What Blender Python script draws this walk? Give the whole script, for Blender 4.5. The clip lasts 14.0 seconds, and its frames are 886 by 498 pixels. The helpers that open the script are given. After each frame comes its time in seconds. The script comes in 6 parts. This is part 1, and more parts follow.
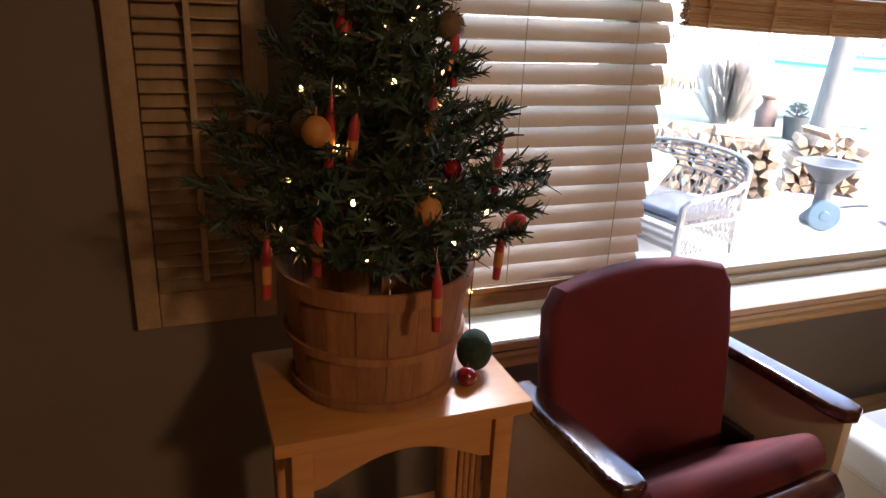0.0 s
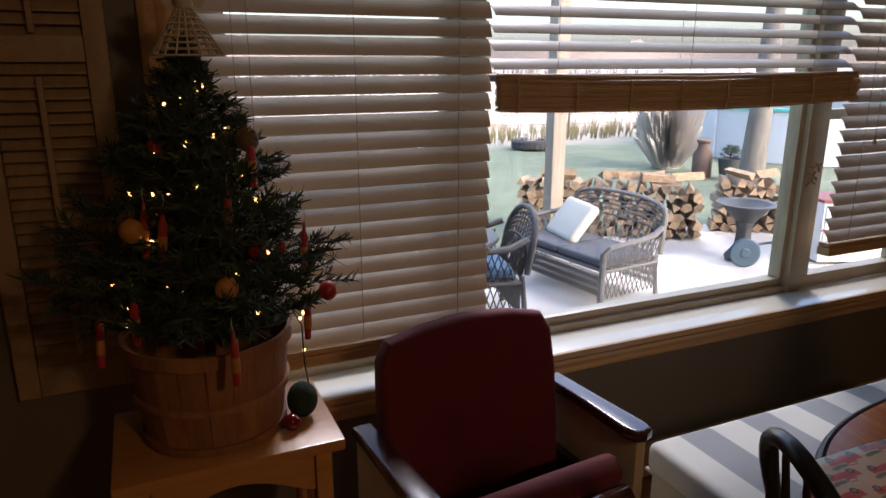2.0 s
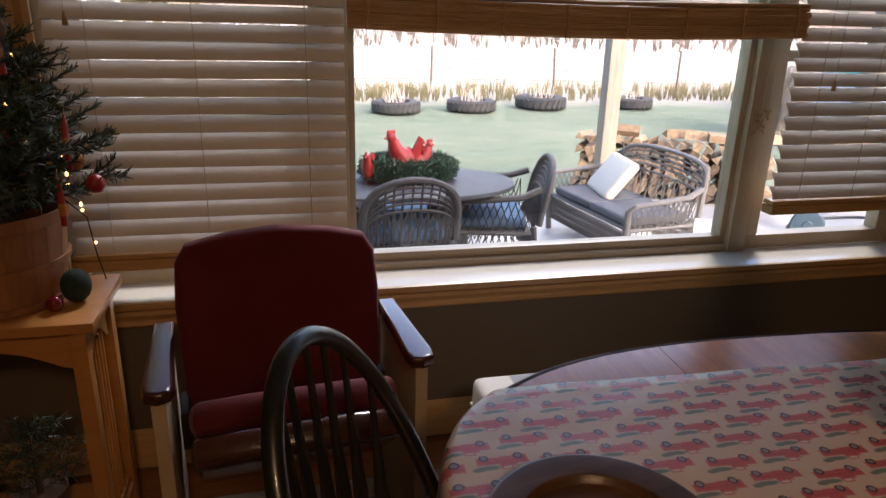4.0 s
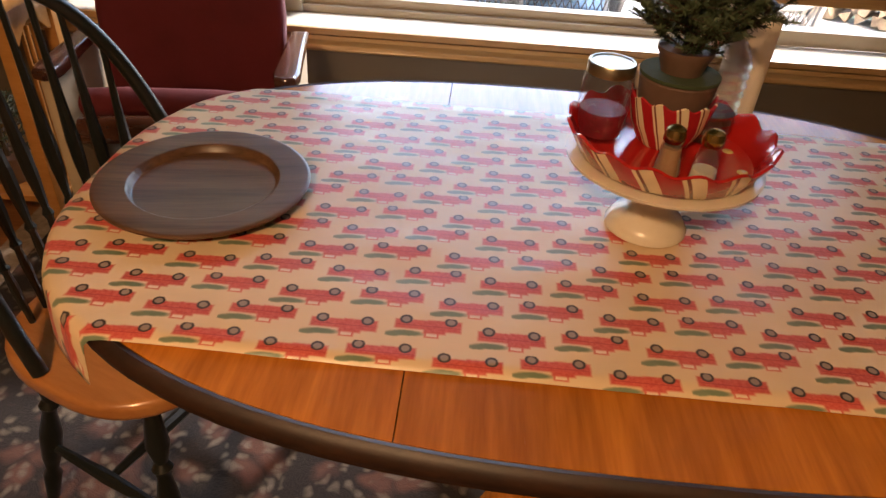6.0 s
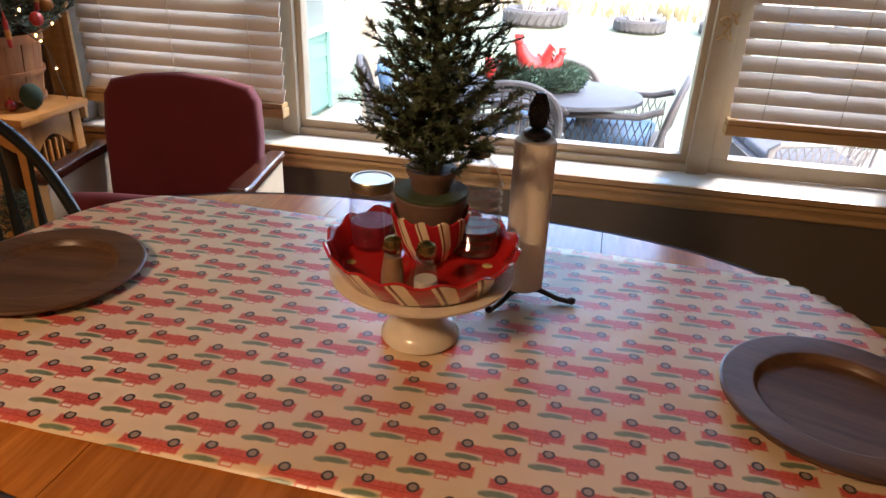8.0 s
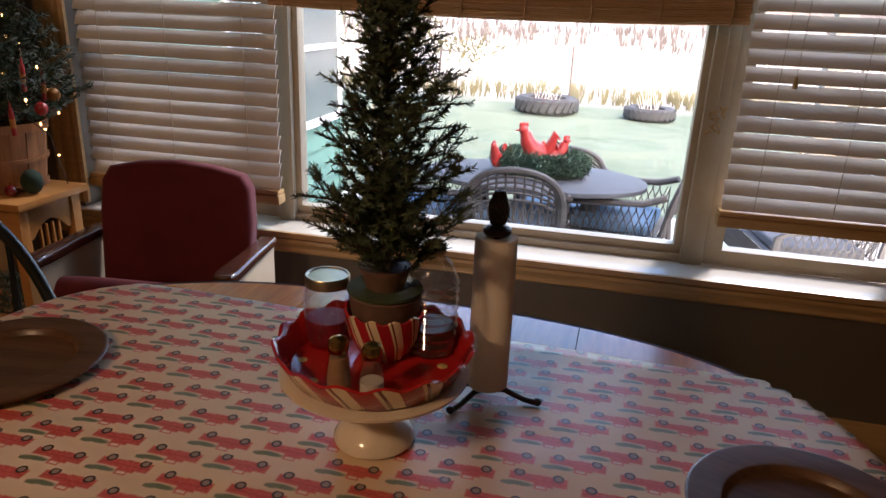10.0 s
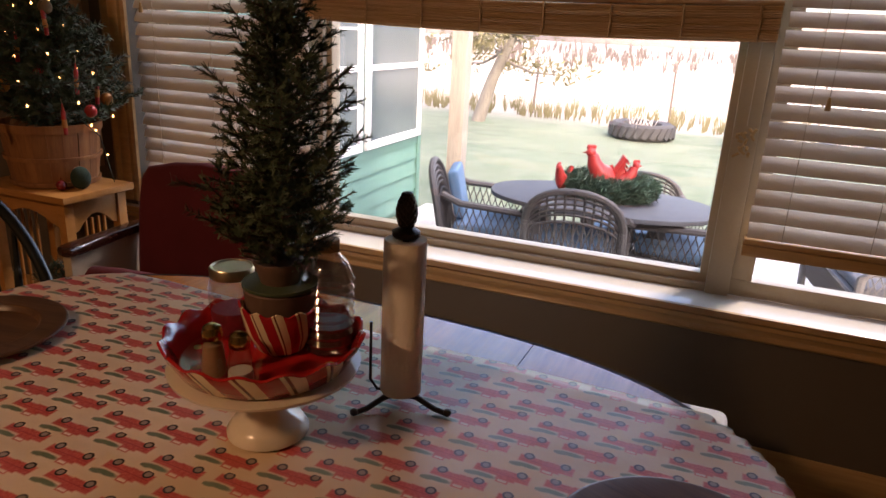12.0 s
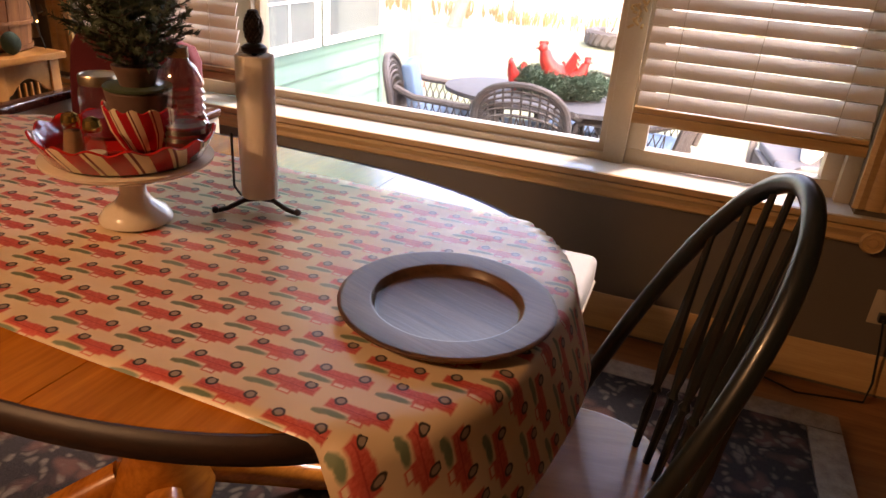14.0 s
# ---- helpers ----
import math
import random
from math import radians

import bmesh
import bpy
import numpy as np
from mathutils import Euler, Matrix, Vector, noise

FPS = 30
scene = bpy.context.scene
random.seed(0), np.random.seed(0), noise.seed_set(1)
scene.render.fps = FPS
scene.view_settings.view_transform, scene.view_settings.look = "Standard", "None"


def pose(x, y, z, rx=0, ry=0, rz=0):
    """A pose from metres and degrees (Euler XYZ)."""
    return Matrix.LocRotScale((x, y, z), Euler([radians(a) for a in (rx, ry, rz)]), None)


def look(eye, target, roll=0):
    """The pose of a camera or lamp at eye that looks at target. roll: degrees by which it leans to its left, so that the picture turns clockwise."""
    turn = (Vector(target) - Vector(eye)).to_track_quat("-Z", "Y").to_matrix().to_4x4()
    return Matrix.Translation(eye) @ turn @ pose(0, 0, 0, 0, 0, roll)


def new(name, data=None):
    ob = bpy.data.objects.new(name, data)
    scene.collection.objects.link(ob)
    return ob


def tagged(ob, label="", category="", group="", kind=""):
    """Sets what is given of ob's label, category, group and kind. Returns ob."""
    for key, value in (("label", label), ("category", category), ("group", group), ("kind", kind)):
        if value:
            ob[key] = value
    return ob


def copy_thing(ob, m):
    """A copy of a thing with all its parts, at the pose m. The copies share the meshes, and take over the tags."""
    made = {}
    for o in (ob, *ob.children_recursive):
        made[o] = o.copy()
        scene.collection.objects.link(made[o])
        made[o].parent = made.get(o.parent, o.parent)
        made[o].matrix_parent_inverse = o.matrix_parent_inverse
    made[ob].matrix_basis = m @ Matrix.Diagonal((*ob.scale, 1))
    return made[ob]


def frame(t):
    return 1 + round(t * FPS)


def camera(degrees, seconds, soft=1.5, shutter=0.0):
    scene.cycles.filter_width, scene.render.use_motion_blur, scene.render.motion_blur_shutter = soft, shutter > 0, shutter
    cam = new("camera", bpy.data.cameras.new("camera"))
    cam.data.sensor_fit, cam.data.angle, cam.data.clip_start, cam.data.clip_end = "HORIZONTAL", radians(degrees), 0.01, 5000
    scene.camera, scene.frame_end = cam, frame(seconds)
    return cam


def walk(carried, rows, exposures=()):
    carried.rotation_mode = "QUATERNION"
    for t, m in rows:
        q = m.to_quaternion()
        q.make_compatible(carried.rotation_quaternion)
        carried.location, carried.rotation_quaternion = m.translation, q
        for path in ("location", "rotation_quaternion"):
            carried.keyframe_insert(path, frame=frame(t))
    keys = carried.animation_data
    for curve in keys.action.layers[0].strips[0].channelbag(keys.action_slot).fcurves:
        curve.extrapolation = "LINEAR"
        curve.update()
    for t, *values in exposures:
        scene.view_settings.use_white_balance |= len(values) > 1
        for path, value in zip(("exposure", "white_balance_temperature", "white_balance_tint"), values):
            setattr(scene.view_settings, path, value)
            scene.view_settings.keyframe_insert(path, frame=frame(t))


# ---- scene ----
cam = camera(66.0, 14.0)
PATH = [
    (0, (-1.837, -1.478, 1.379), (-1.139, 0.269, 0.7), 2.7),
    (0.5, (-1.834, -1.508, 1.44), (-1.038, 0.233, 0.862), 0.3),
    (1, (-1.844, -1.518, 1.46), (-0.92, 0.19, 0.983), 2.9),
    (1.5, (-1.791, -1.625, 1.476), (-0.912, 0.114, 1.026), 3.1),
    (2, (-1.622, -1.821, 1.491), (-0.845, -0.056, 0.961), 0.0),
    (2.2, (-1.548, -1.874, 1.497), (-0.764, -0.124, 0.927), -1.7),
    (4.3, (-0.776, -2.101, 1.359), (-0.349, -0.278, 0.657), 2.1),
    (4.5, (-0.708, -2.115, 1.327), (-0.261, -0.35, 0.499), 1.9),
    (5, (-0.516, -2.123, 1.255), (-0.173, -0.521, 0.108), 6.6),
    (5.5, (-0.32, -2.222, 1.268), (-0.228, -0.632, 0.06), 3.3),
    (6, (-0.156, -2.309, 1.309), (-0.141, -0.684, 0.144), 4.4),
    (6.5, (-0.01, -2.279, 1.306), (0.028, -0.567, 0.274), 3.5),
    (7, (0.148, -2.255, 1.32), (0.088, -0.518, 0.33), 1.5),
    (7.5, (0.281, -2.3, 1.336), (0.024, -0.568, 0.368), 1.0),
    (8, (0.329, -2.321, 1.345), (0.006, -0.554, 0.466), 2.4),
    (8.5, (0.337, -2.319, 1.356), (0.028, -0.513, 0.555), 0.6),
    (9, (0.34, -2.313, 1.361), (0.059, -0.475, 0.623), 1.1),
    (9.2, (0.342, -2.311, 1.364), (0.058, -0.466, 0.645), 1.0),
    (11.3, (0.615, -2.205, 1.355), (-0.032, -0.424, 0.717), 4.6),
    (11.5, (0.644, -2.202, 1.35), (-0.015, -0.426, 0.71), 4.0),
    (12, (0.678, -2.19, 1.345), (0.0, -0.412, 0.729), 3.0),
    (12.5, (0.697, -2.225, 1.311), (-0.022, -0.463, 0.694), 2.8),
    (13, (0.765, -2.285, 1.282), (0.104, -0.543, 0.555), 2.4),
    (13.5, (0.842, -2.329, 1.262), (0.191, -0.624, 0.445), 3.0),
    (14, (0.985, -2.299, 1.251), (0.394, -0.582, 0.413), 4.5),
]
EXPO = [(0.0, 3.92, 6000, 20), (0.5, 3.6, 6100, 20), (1.0, 2.65, 6100, 20), (1.5, 2.25, 6150, 20), (2.2, 2.35, 6300, 21), (4.3, 2.60, 6650, 23), (4.6, 2.90, 6650, 23), (5.0, 3.72, 7800, 23), (6.0, 4.0, 7050, 20), (7.0, 4.0, 6450, 14), (8.0, 3.82, 6300, 20), (8.6, 3.40, 6100, 21), (9.0, 3.12, 6100, 21), (11.3, 2.92, 6900, 28), (12.5, 3.0, 7150, 31), (13.0, 3.08, 7200, 31), (13.5, 3.33, 7900, 34), (14.0, 3.95, 8050, 35)]
walk(cam, [(t, look(eye, target, roll)) for t, eye, target, roll in PATH], EXPO)

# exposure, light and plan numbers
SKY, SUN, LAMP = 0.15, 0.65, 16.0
WL = (-0.675, -1.375, -0.03, 0, 0, -25)
WR = (0.915, -1.46, -0.02, 0, 0, 191)
POST1, POST2 = (2.3, 4.2), (-1.62, 4.07)
HOUSE = (-2.13, 4.32)
HWIN = (1.15, 0.12, 0.84, 2.1)
CH = [(-0.10, 2.55, 4), (-0.78, 2.66, -75), (0.64, 2.80, 78), (0.20, 3.42, 180)]
LOVE = (1.93, 3.12, 98)
PT = (0.0, 2.76, 0.82, 0.49, 0.03, 2.82)
PIT = (3.9, 3.12)
WOOD = [(3.35, 4.65, -38, 2.1, 0.68), (5.0, 4.1, -30, 0.8, 0.66)]
CAB = (4.85, 2.75, -22)
POOL = (12.3, 9.3)
TREE1 = (6.63, 5.58, 5.2, 0.16, 0.25, 41)
TREE2 = (-3.99, 11.7, 3.5, 0.12, 0.9, 42)
TYRES = [(-0.59, 11.5, 0.60), (1.37, 11.45, 0.46), (2.96, 11.6, 0.48), (4.62, 12.0, 0.52), (6.74, 12.0, 0.46)]
GC, CAN = (7.60, 8.45), (7.46, 7.39, 7.66, 6.95)

# ---- world and light ----
world = bpy.data.worlds.new("sky")
scene.world = world
world.use_nodes = True
wn = world.node_tree
sky = wn.nodes.new("ShaderNodeTexSky")
sky.sky_type, sky.sun_disc = "NISHITA", False
sky.sun_elevation, sky.sun_rotation = radians(32), radians(150)
sky.air_density, sky.dust_density, sky.ozone_density = 1.0, 4.0, 1.0
wn.links.new(sky.outputs[0], wn.nodes["Background"].inputs[0])
wn.nodes["Background"].inputs[1].default_value = SKY
sun = bpy.data.lights.new("sun", "SUN")
sun.energy, sun.angle, sun.color = SUN, radians(14), (1.0, 0.98, 0.95)
new("sun", sun).matrix_world = look((4, 8, 8), (0.3, 1.5, 0))


# ---- materials ----
def rgb(c):
    return (c[0], c[1], c[2], 1.0)


class Nodes:
    """Small helper that wires shader nodes."""

    def __init__(self, name):
        self.m = bpy.data.materials.new(name)
        self.m.use_nodes = True
        self.t = self.m.node_tree
        self.b = self.t.nodes["Principled BSDF"]

    def add(self, kind, **sets):
        n = self.t.nodes.new(kind)
        for k, v in sets.items():
            n.inputs[k.replace("_", " ")].default_value = v
        return n

    def link(self, a, b):
        self.t.links.new(a, b)

    def math(self, op, a, b=None, c=None):
        n = self.t.nodes.new("ShaderNodeMath")
        n.operation = op
        for i, v in enumerate((a, b, c)):
            if v is None:
                continue
            if isinstance(v, (int, float)):
                n.inputs[i].default_value = v
            else:
                self.link(v, n.inputs[i])
        return n.outputs[0]

    def mix(self, f, a, b):
        n = self.t.nodes.new("ShaderNodeMix")
        n.data_type = "RGBA"
        for s, v in ((n.inputs[0], f), (n.inputs[6], a), (n.inputs[7], b)):
            if isinstance(v, (int, float)):
                s.default_value = v
            elif isinstance(v, tuple):
                s.default_value = rgb(v)
            else:
                self.link(v, s)
        return n.outputs[2]

    def coords(self, scale=(1, 1, 1), kind="Object"):
        c = self.t.nodes.new("ShaderNodeTexCoord")
        m = self.t.nodes.new("ShaderNodeMapping")
        m.inputs["Scale"].default_value = scale
        self.link(c.outputs[kind], m.inputs[0])
        return m.outputs[0]

    def noise(self, vec, scale, detail=4.0, rough=0.6):
        n = self.add("ShaderNodeTexNoise", Scale=scale, Detail=detail, Roughness=rough)
        self.link(vec, n.inputs["Vector"])
        return n.outputs[0]

    def ramp(self, f, lo, hi):
        n = self.t.nodes.new("ShaderNodeMapRange")
        n.inputs[1].default_value, n.inputs[2].default_value = lo, hi
        self.link(f, n.inputs[0])
        return n.outputs[0]

    def bump(self, h, strength, dist=0.01):
        n = self.add("ShaderNodeBump", Strength=strength, Distance=dist)
        self.link(h, n.inputs["Height"])
        self.link(n.outputs[0], self.b.inputs["Normal"])


def plain(name, col, col2=None, rough=0.6, scale=12.0, fine=160.0, bump=0.15, metal=0.0, coat=0.0, spec=0.5, stretch=(1, 1, 1), sheen=0.0):
    """Paint, plaster, cloth, metal: two colours mixed at a coarse and a fine scale, with fine relief."""
    n = Nodes(name)
    v = n.coords(stretch)
    a, f = n.noise(v, scale), n.noise(v, fine, 3.0)
    col2 = col2 or tuple(c * 0.78 for c in col)
    k = n.math("ADD", n.math("MULTIPLY", n.ramp(a, 0.3, 0.7), 0.7), n.math("MULTIPLY", n.ramp(f, 0.3, 0.7), 0.3))
    n.link(n.mix(k, col, col2), n.b.inputs["Base Color"])
    n.link(n.math("ADD", rough - 0.06, n.math("MULTIPLY", a, 0.12)), n.b.inputs["Roughness"])
    n.b.inputs["Metallic"].default_value = metal
    n.b.inputs["Coat Weight"].default_value = coat
    n.b.inputs["Specular IOR Level"].default_value = spec
    n.b.inputs["Sheen Weight"].default_value = sheen
    if bump:
        n.bump(f, bump, 0.002)
    return n.m


def wood(name, light, dark, rough=0.45, grain=(3, 40, 40), coat=0.0, bump=0.1, vary=0.25):
    """Wood with stretched grain along x, broad figure and a change from piece to piece."""
    n = Nodes(name)
    v = n.coords(grain)
    info = n.t.nodes.new("ShaderNodeObjectInfo")
    off = n.t.nodes.new("ShaderNodeVectorMath")
    off.operation = "ADD"
    n.link(v, off.inputs[0])
    comb = n.t.nodes.new("ShaderNodeCombineXYZ")
    n.link(n.math("MULTIPLY", info.outputs["Random"], 37.0), comb.inputs[0])
    n.link(comb.outputs[0], off.inputs[1])
    v = off.outputs[0]
    a, f = n.noise(v, 1.0, 5.0), n.noise(v, 5.0, 3.0)
    k = n.math("ADD", n.math("MULTIPLY", n.ramp(a, 0.35, 0.65), 0.65), n.math("MULTIPLY", n.ramp(f, 0.35, 0.65), 0.35))
    base = n.mix(k, light, dark)
    hsv = n.add("ShaderNodeHueSaturation")
    n.link(base, hsv.inputs["Color"])
    n.link(n.math("ADD", 1.0 - vary / 2, n.math("MULTIPLY", info.outputs["Random"], vary)), hsv.inputs["Value"])
    n.link(hsv.outputs[0], n.b.inputs["Base Color"])
    n.link(n.math("ADD", rough - 0.05, n.math("MULTIPLY", f, 0.1)), n.b.inputs["Roughness"])
    n.b.inputs["Coat Weight"].default_value = coat
    n.b.inputs["Coat Roughness"].default_value = 0.15
    n.bump(f, bump, 0.001)
    return n.m


def glass(name, tint=(1, 1, 1), rough=0.0):
    n = Nodes(name)
    n.b.inputs["Base Color"].default_value = rgb(tint)
    n.b.inputs["Transmission Weight"].default_value = 1.0
    n.b.inputs["Roughness"].default_value = rough
    n.b.inputs["IOR"].default_value = 1.45
    return n.m


def pane_glass(name):
    """Thin flat window glass: clear with a weak mirror."""
    m = bpy.data.materials.new(name)
    m.use_nodes = True
    t = m.node_tree
    t.nodes.remove(t.nodes["Principled BSDF"])
    tr, gl, mx = t.nodes.new("ShaderNodeBsdfTransparent"), t.nodes.new("ShaderNodeBsdfGlossy"), t.nodes.new("ShaderNodeMixShader")
    tr.inputs[0].default_value = (0.93, 0.96, 0.97, 1)
    gl.inputs["Roughness"].default_value = 0.03
    mx.inputs[0].default_value = 0.05
    t.links.new(tr.outputs[0], mx.inputs[1])
    t.links.new(gl.outputs[0], mx.inputs[2])
    t.links.new(mx.outputs[0], t.nodes["Material Output"].inputs[0])
    return m


def thin_glass(name, gloss):
    """Thin walled clear glass or plastic: mostly see-through with a sharp shine."""
    m = bpy.data.materials.new(name)
    m.use_nodes = True
    t = m.node_tree
    t.nodes.remove(t.nodes["Principled BSDF"])
    tr, gl, mx = t.nodes.new("ShaderNodeBsdfTransparent"), t.nodes.new("ShaderNodeBsdfGlossy"), t.nodes.new("ShaderNodeMixShader")
    lw = t.nodes.new("ShaderNodeLayerWeight")
    lw.inputs[0].default_value = 0.35
    mp = t.nodes.new("ShaderNodeMapRange")
    mp.inputs[3].default_value, mp.inputs[4].default_value = gloss * 0.5, min(0.75, gloss * 4)
    tr.inputs[0].default_value = (0.975, 0.98, 0.98, 1)
    gl.inputs["Roughness"].default_value = 0.06
    t.links.new(lw.outputs["Facing"], mp.inputs[0])
    t.links.new(mp.outputs[0], mx.inputs[0])
    t.links.new(tr.outputs[0], mx.inputs[1])
    t.links.new(gl.outputs[0], mx.inputs[2])
    t.links.new(mx.outputs[0], t.nodes["Material Output"].inputs[0])
    return m


def glow(name, col, strength):
    n = Nodes(name)
    n.b.inputs["Base Color"].default_value = rgb(col)
    n.b.inputs["Emission Color"].default_value = rgb(col)
    n.b.inputs["Emission Strength"].default_value = strength
    return n.m


def gift_paper():
    """Cream kraft paper printed with rows of red pickup trucks, set like bricks, each with a green fir in its bed."""
    n = Nodes("printed_paper")
    uv = n.t.nodes.new("ShaderNodeTexCoord").outputs["UV"]
    sep = n.t.nodes.new("ShaderNodeSeparateXYZ")
    n.link(uv, sep.inputs[0])
    u, v = sep.outputs[0], sep.outputs[1]
    # trucks every 0.0975 along a row, each second one set 9.5 mm lower; rows every 0.0478, set like bricks
    pitch, rowh = 0.0975, 0.0478

    def cell(vv):
        r = n.math("DIVIDE", vv, rowh)
        ri = n.math("FLOOR", r)
        par = n.math("FLOORED_MODULO", ri, 2.0)
        c = n.math("ADD", n.math("DIVIDE", u, pitch), n.math("MULTIPLY", par, 0.5))
        ci = n.math("FLOOR", c)
        q = n.math("MULTIPLY", n.math("SUBTRACT", n.math("SUBTRACT", r, ri), 0.5), rowh)
        p = n.math("MULTIPLY", n.math("SUBTRACT", n.math("SUBTRACT", c, ci), 0.5), pitch)
        return p, q, n.math("FLOORED_MODULO", ci, 2.0)

    p0, q0, low = cell(v)
    p1, q1, low1 = cell(n.math("ADD", v, 0.0095))
    # where the shifted cell belongs to a low truck use it, else the plain one
    p = n.math("ADD", n.math("MULTIPLY", p1, low1), n.math("MULTIPLY", p0, n.math("SUBTRACT", 1.0, low1)))
    q = n.math("ADD", n.math("MULTIPLY", q1, low1), n.math("MULTIPLY", q0, n.math("SUBTRACT", 1.0, low1)))
    q = n.math("ADD", q, n.math("MULTIPLY", n.math("MULTIPLY", low, n.math("SUBTRACT", 1.0, low1)), 1.0))
    fz = n.noise(n.coords((1, 1, 1), "UV"), 220.0, 2.0)
    p = n.math("ADD", p, n.math("MULTIPLY", n.math("SUBTRACT", fz, 0.5), 0.0022))
    q = n.math("ADD", q, n.math("MULTIPLY", n.math("SUBTRACT", fz, 0.5), 0.0022))

    def box(cx, cy, hx, hy, soft=0.0012):
        dx = n.math("SUBTRACT", n.math("ABSOLUTE", n.math("SUBTRACT", p, cx)), hx)
        dy = n.math("SUBTRACT", n.math("ABSOLUTE", n.math("SUBTRACT", q, cy)), hy)
        return inside(n.math("MAXIMUM", dx, dy), soft)

    def inside(d, soft):
        m = n.t.nodes.new("ShaderNodeMapRange")
        m.inputs[1].default_value, m.inputs[2].default_value, m.inputs[3].default_value, m.inputs[4].default_value = -soft, soft, 1.0, 0.0
        n.link(d, m.inputs[0])
        return m.outputs[0]

    def disc(cx, cy, r, soft=0.0008, sy=1.0):
        dx = n.math("SUBTRACT", p, cx)
        dy = n.math("MULTIPLY", n.math("SUBTRACT", q, cy), sy)
        return inside(n.math("SUBTRACT", n.math("SQRT", n.math("ADD", n.math("MULTIPLY", dx, dx), n.math("MULTIPLY", dy, dy))), r), soft)

    paper = n.mix(n.ramp(n.noise(n.coords((1, 1, 1), "UV"), 6.0, 3.0), 0.3, 0.7), (0.72, 0.56, 0.37), (0.64, 0.48, 0.30))
    red = n.mix(n.ramp(fz, 0.35, 0.65), (0.52, 0.075, 0.055), (0.62, 0.13, 0.10))
    c = n.mix(disc(-0.024, -0.0145, 0.019, 0.005, 4.2), paper, (0.15, 0.20, 0.12))
    c = n.mix(disc(-0.040, -0.0175, 0.010, 0.003, 2.6), c, (0.17, 0.21, 0.13))
    c = n.mix(box(0.005, -0.0150, 0.0085, 0.0048), c, (0.60, 0.12, 0.09))
    c = n.mix(box(0.005, -0.0145, 0.0062, 0.0032, 0.0006), c, (0.72, 0.60, 0.45))
    c = n.mix(box(-0.019, 0.0005, 0.020, 0.0078, 0.0016), c, red)
    c = n.mix(box(0.019, 0.0005, 0.020, 0.0092, 0.0016), c, red)
    c = n.mix(box(0.008, -0.0055, 0.013, 0.0075, 0.0016), c, red)
    c = n.mix(box(0.001, -0.001, 0.036, 0.0006, 0.0006), c, (0.42, 0.05, 0.045))
    for cx in (-0.0265, 0.0265):
        c = n.mix(disc(cx, 0.0085, 0.0076), c, (0.035, 0.03, 0.03))
        c = n.mix(disc(cx, 0.0085, 0.0047), c, (0.30, 0.24, 0.19))
    n.link(c, n.b.inputs["Base Color"])
    n.b.inputs["Roughness"].default_value = 0.34
    n.b.inputs["Specular IOR Level"].default_value = 0.55
    n.bump(n.noise(n.coords((1, 1, 1), "UV"), 14.0, 3.0), 0.25, 0.006)
    return n.m


def rug_mat():
    """Faded oriental rug: dark field with rose and cream blooms, pale border bands."""
    n = Nodes("rug_wool")
    v = n.coords((1, 1, 1))
    wob = n.add("ShaderNodeTexNoise", Scale=7.0, Detail=3.0)
    n.link(v, wob.inputs["Vector"])
    vm = n.t.nodes.new("ShaderNodeVectorMath")
    vm.operation = "MULTIPLY_ADD"
    n.link(wob.outputs["Color"], vm.inputs[0])
    vm.inputs[1].default_value = (0.16, 0.16, 0.16)
    n.link(v, vm.inputs[2])
    v = vm.outputs[0]
    vor = n.add("ShaderNodeTexVoronoi", Scale=11.0)
    n.link(v, vor.inputs["Vector"])
    vor2 = n.add("ShaderNodeTexVoronoi", Scale=27.0)
    n.link(v, vor2.inputs["Vector"])
    c = n.mix(n.ramp(vor.outputs["Distance"], 0.22, 0.5), (0.12, 0.055, 0.042), (0.018, 0.015, 0.015))
    c = n.mix(n.math("MULTIPLY", n.ramp(vor2.outputs["Distance"], 0.45, 0.2), 0.75), c, (0.20, 0.17, 0.13))
    fib = n.noise(v, 240.0, 2.0)
    c = n.mix(n.math("MULTIPLY", n.ramp(fib, 0.4, 0.7), 0.35), c, (0.06, 0.05, 0.045))
    n.link(c, n.b.inputs["Base Color"])
    n.b.inputs["Roughness"].default_value = 0.95
    n.bump(fib, 0.5, 0.004)
    return n.m


def stripe_cloth(name, ca, cb, period, axis):
    n = Nodes(name)
    v = n.coords()
    sep = n.t.nodes.new("ShaderNodeSeparateXYZ")
    n.link(v, sep.inputs[0])
    s = n.math("PINGPONG", n.math("ADD", sep.outputs[axis], 10.0), period)
    m = n.ramp(s, period * 0.48, period * 0.52)
    f = n.noise(v, 400.0, 2.0)
    c = n.mix(m, ca, cb)
    c = n.mix(n.math("MULTIPLY", n.ramp(f, 0.4, 0.7), 0.25), c, (0.2, 0.2, 0.2))
    n.link(c, n.b.inputs["Base Color"])
    n.b.inputs["Roughness"].default_value = 0.9
    n.bump(f, 0.3, 0.002)
    return n.m


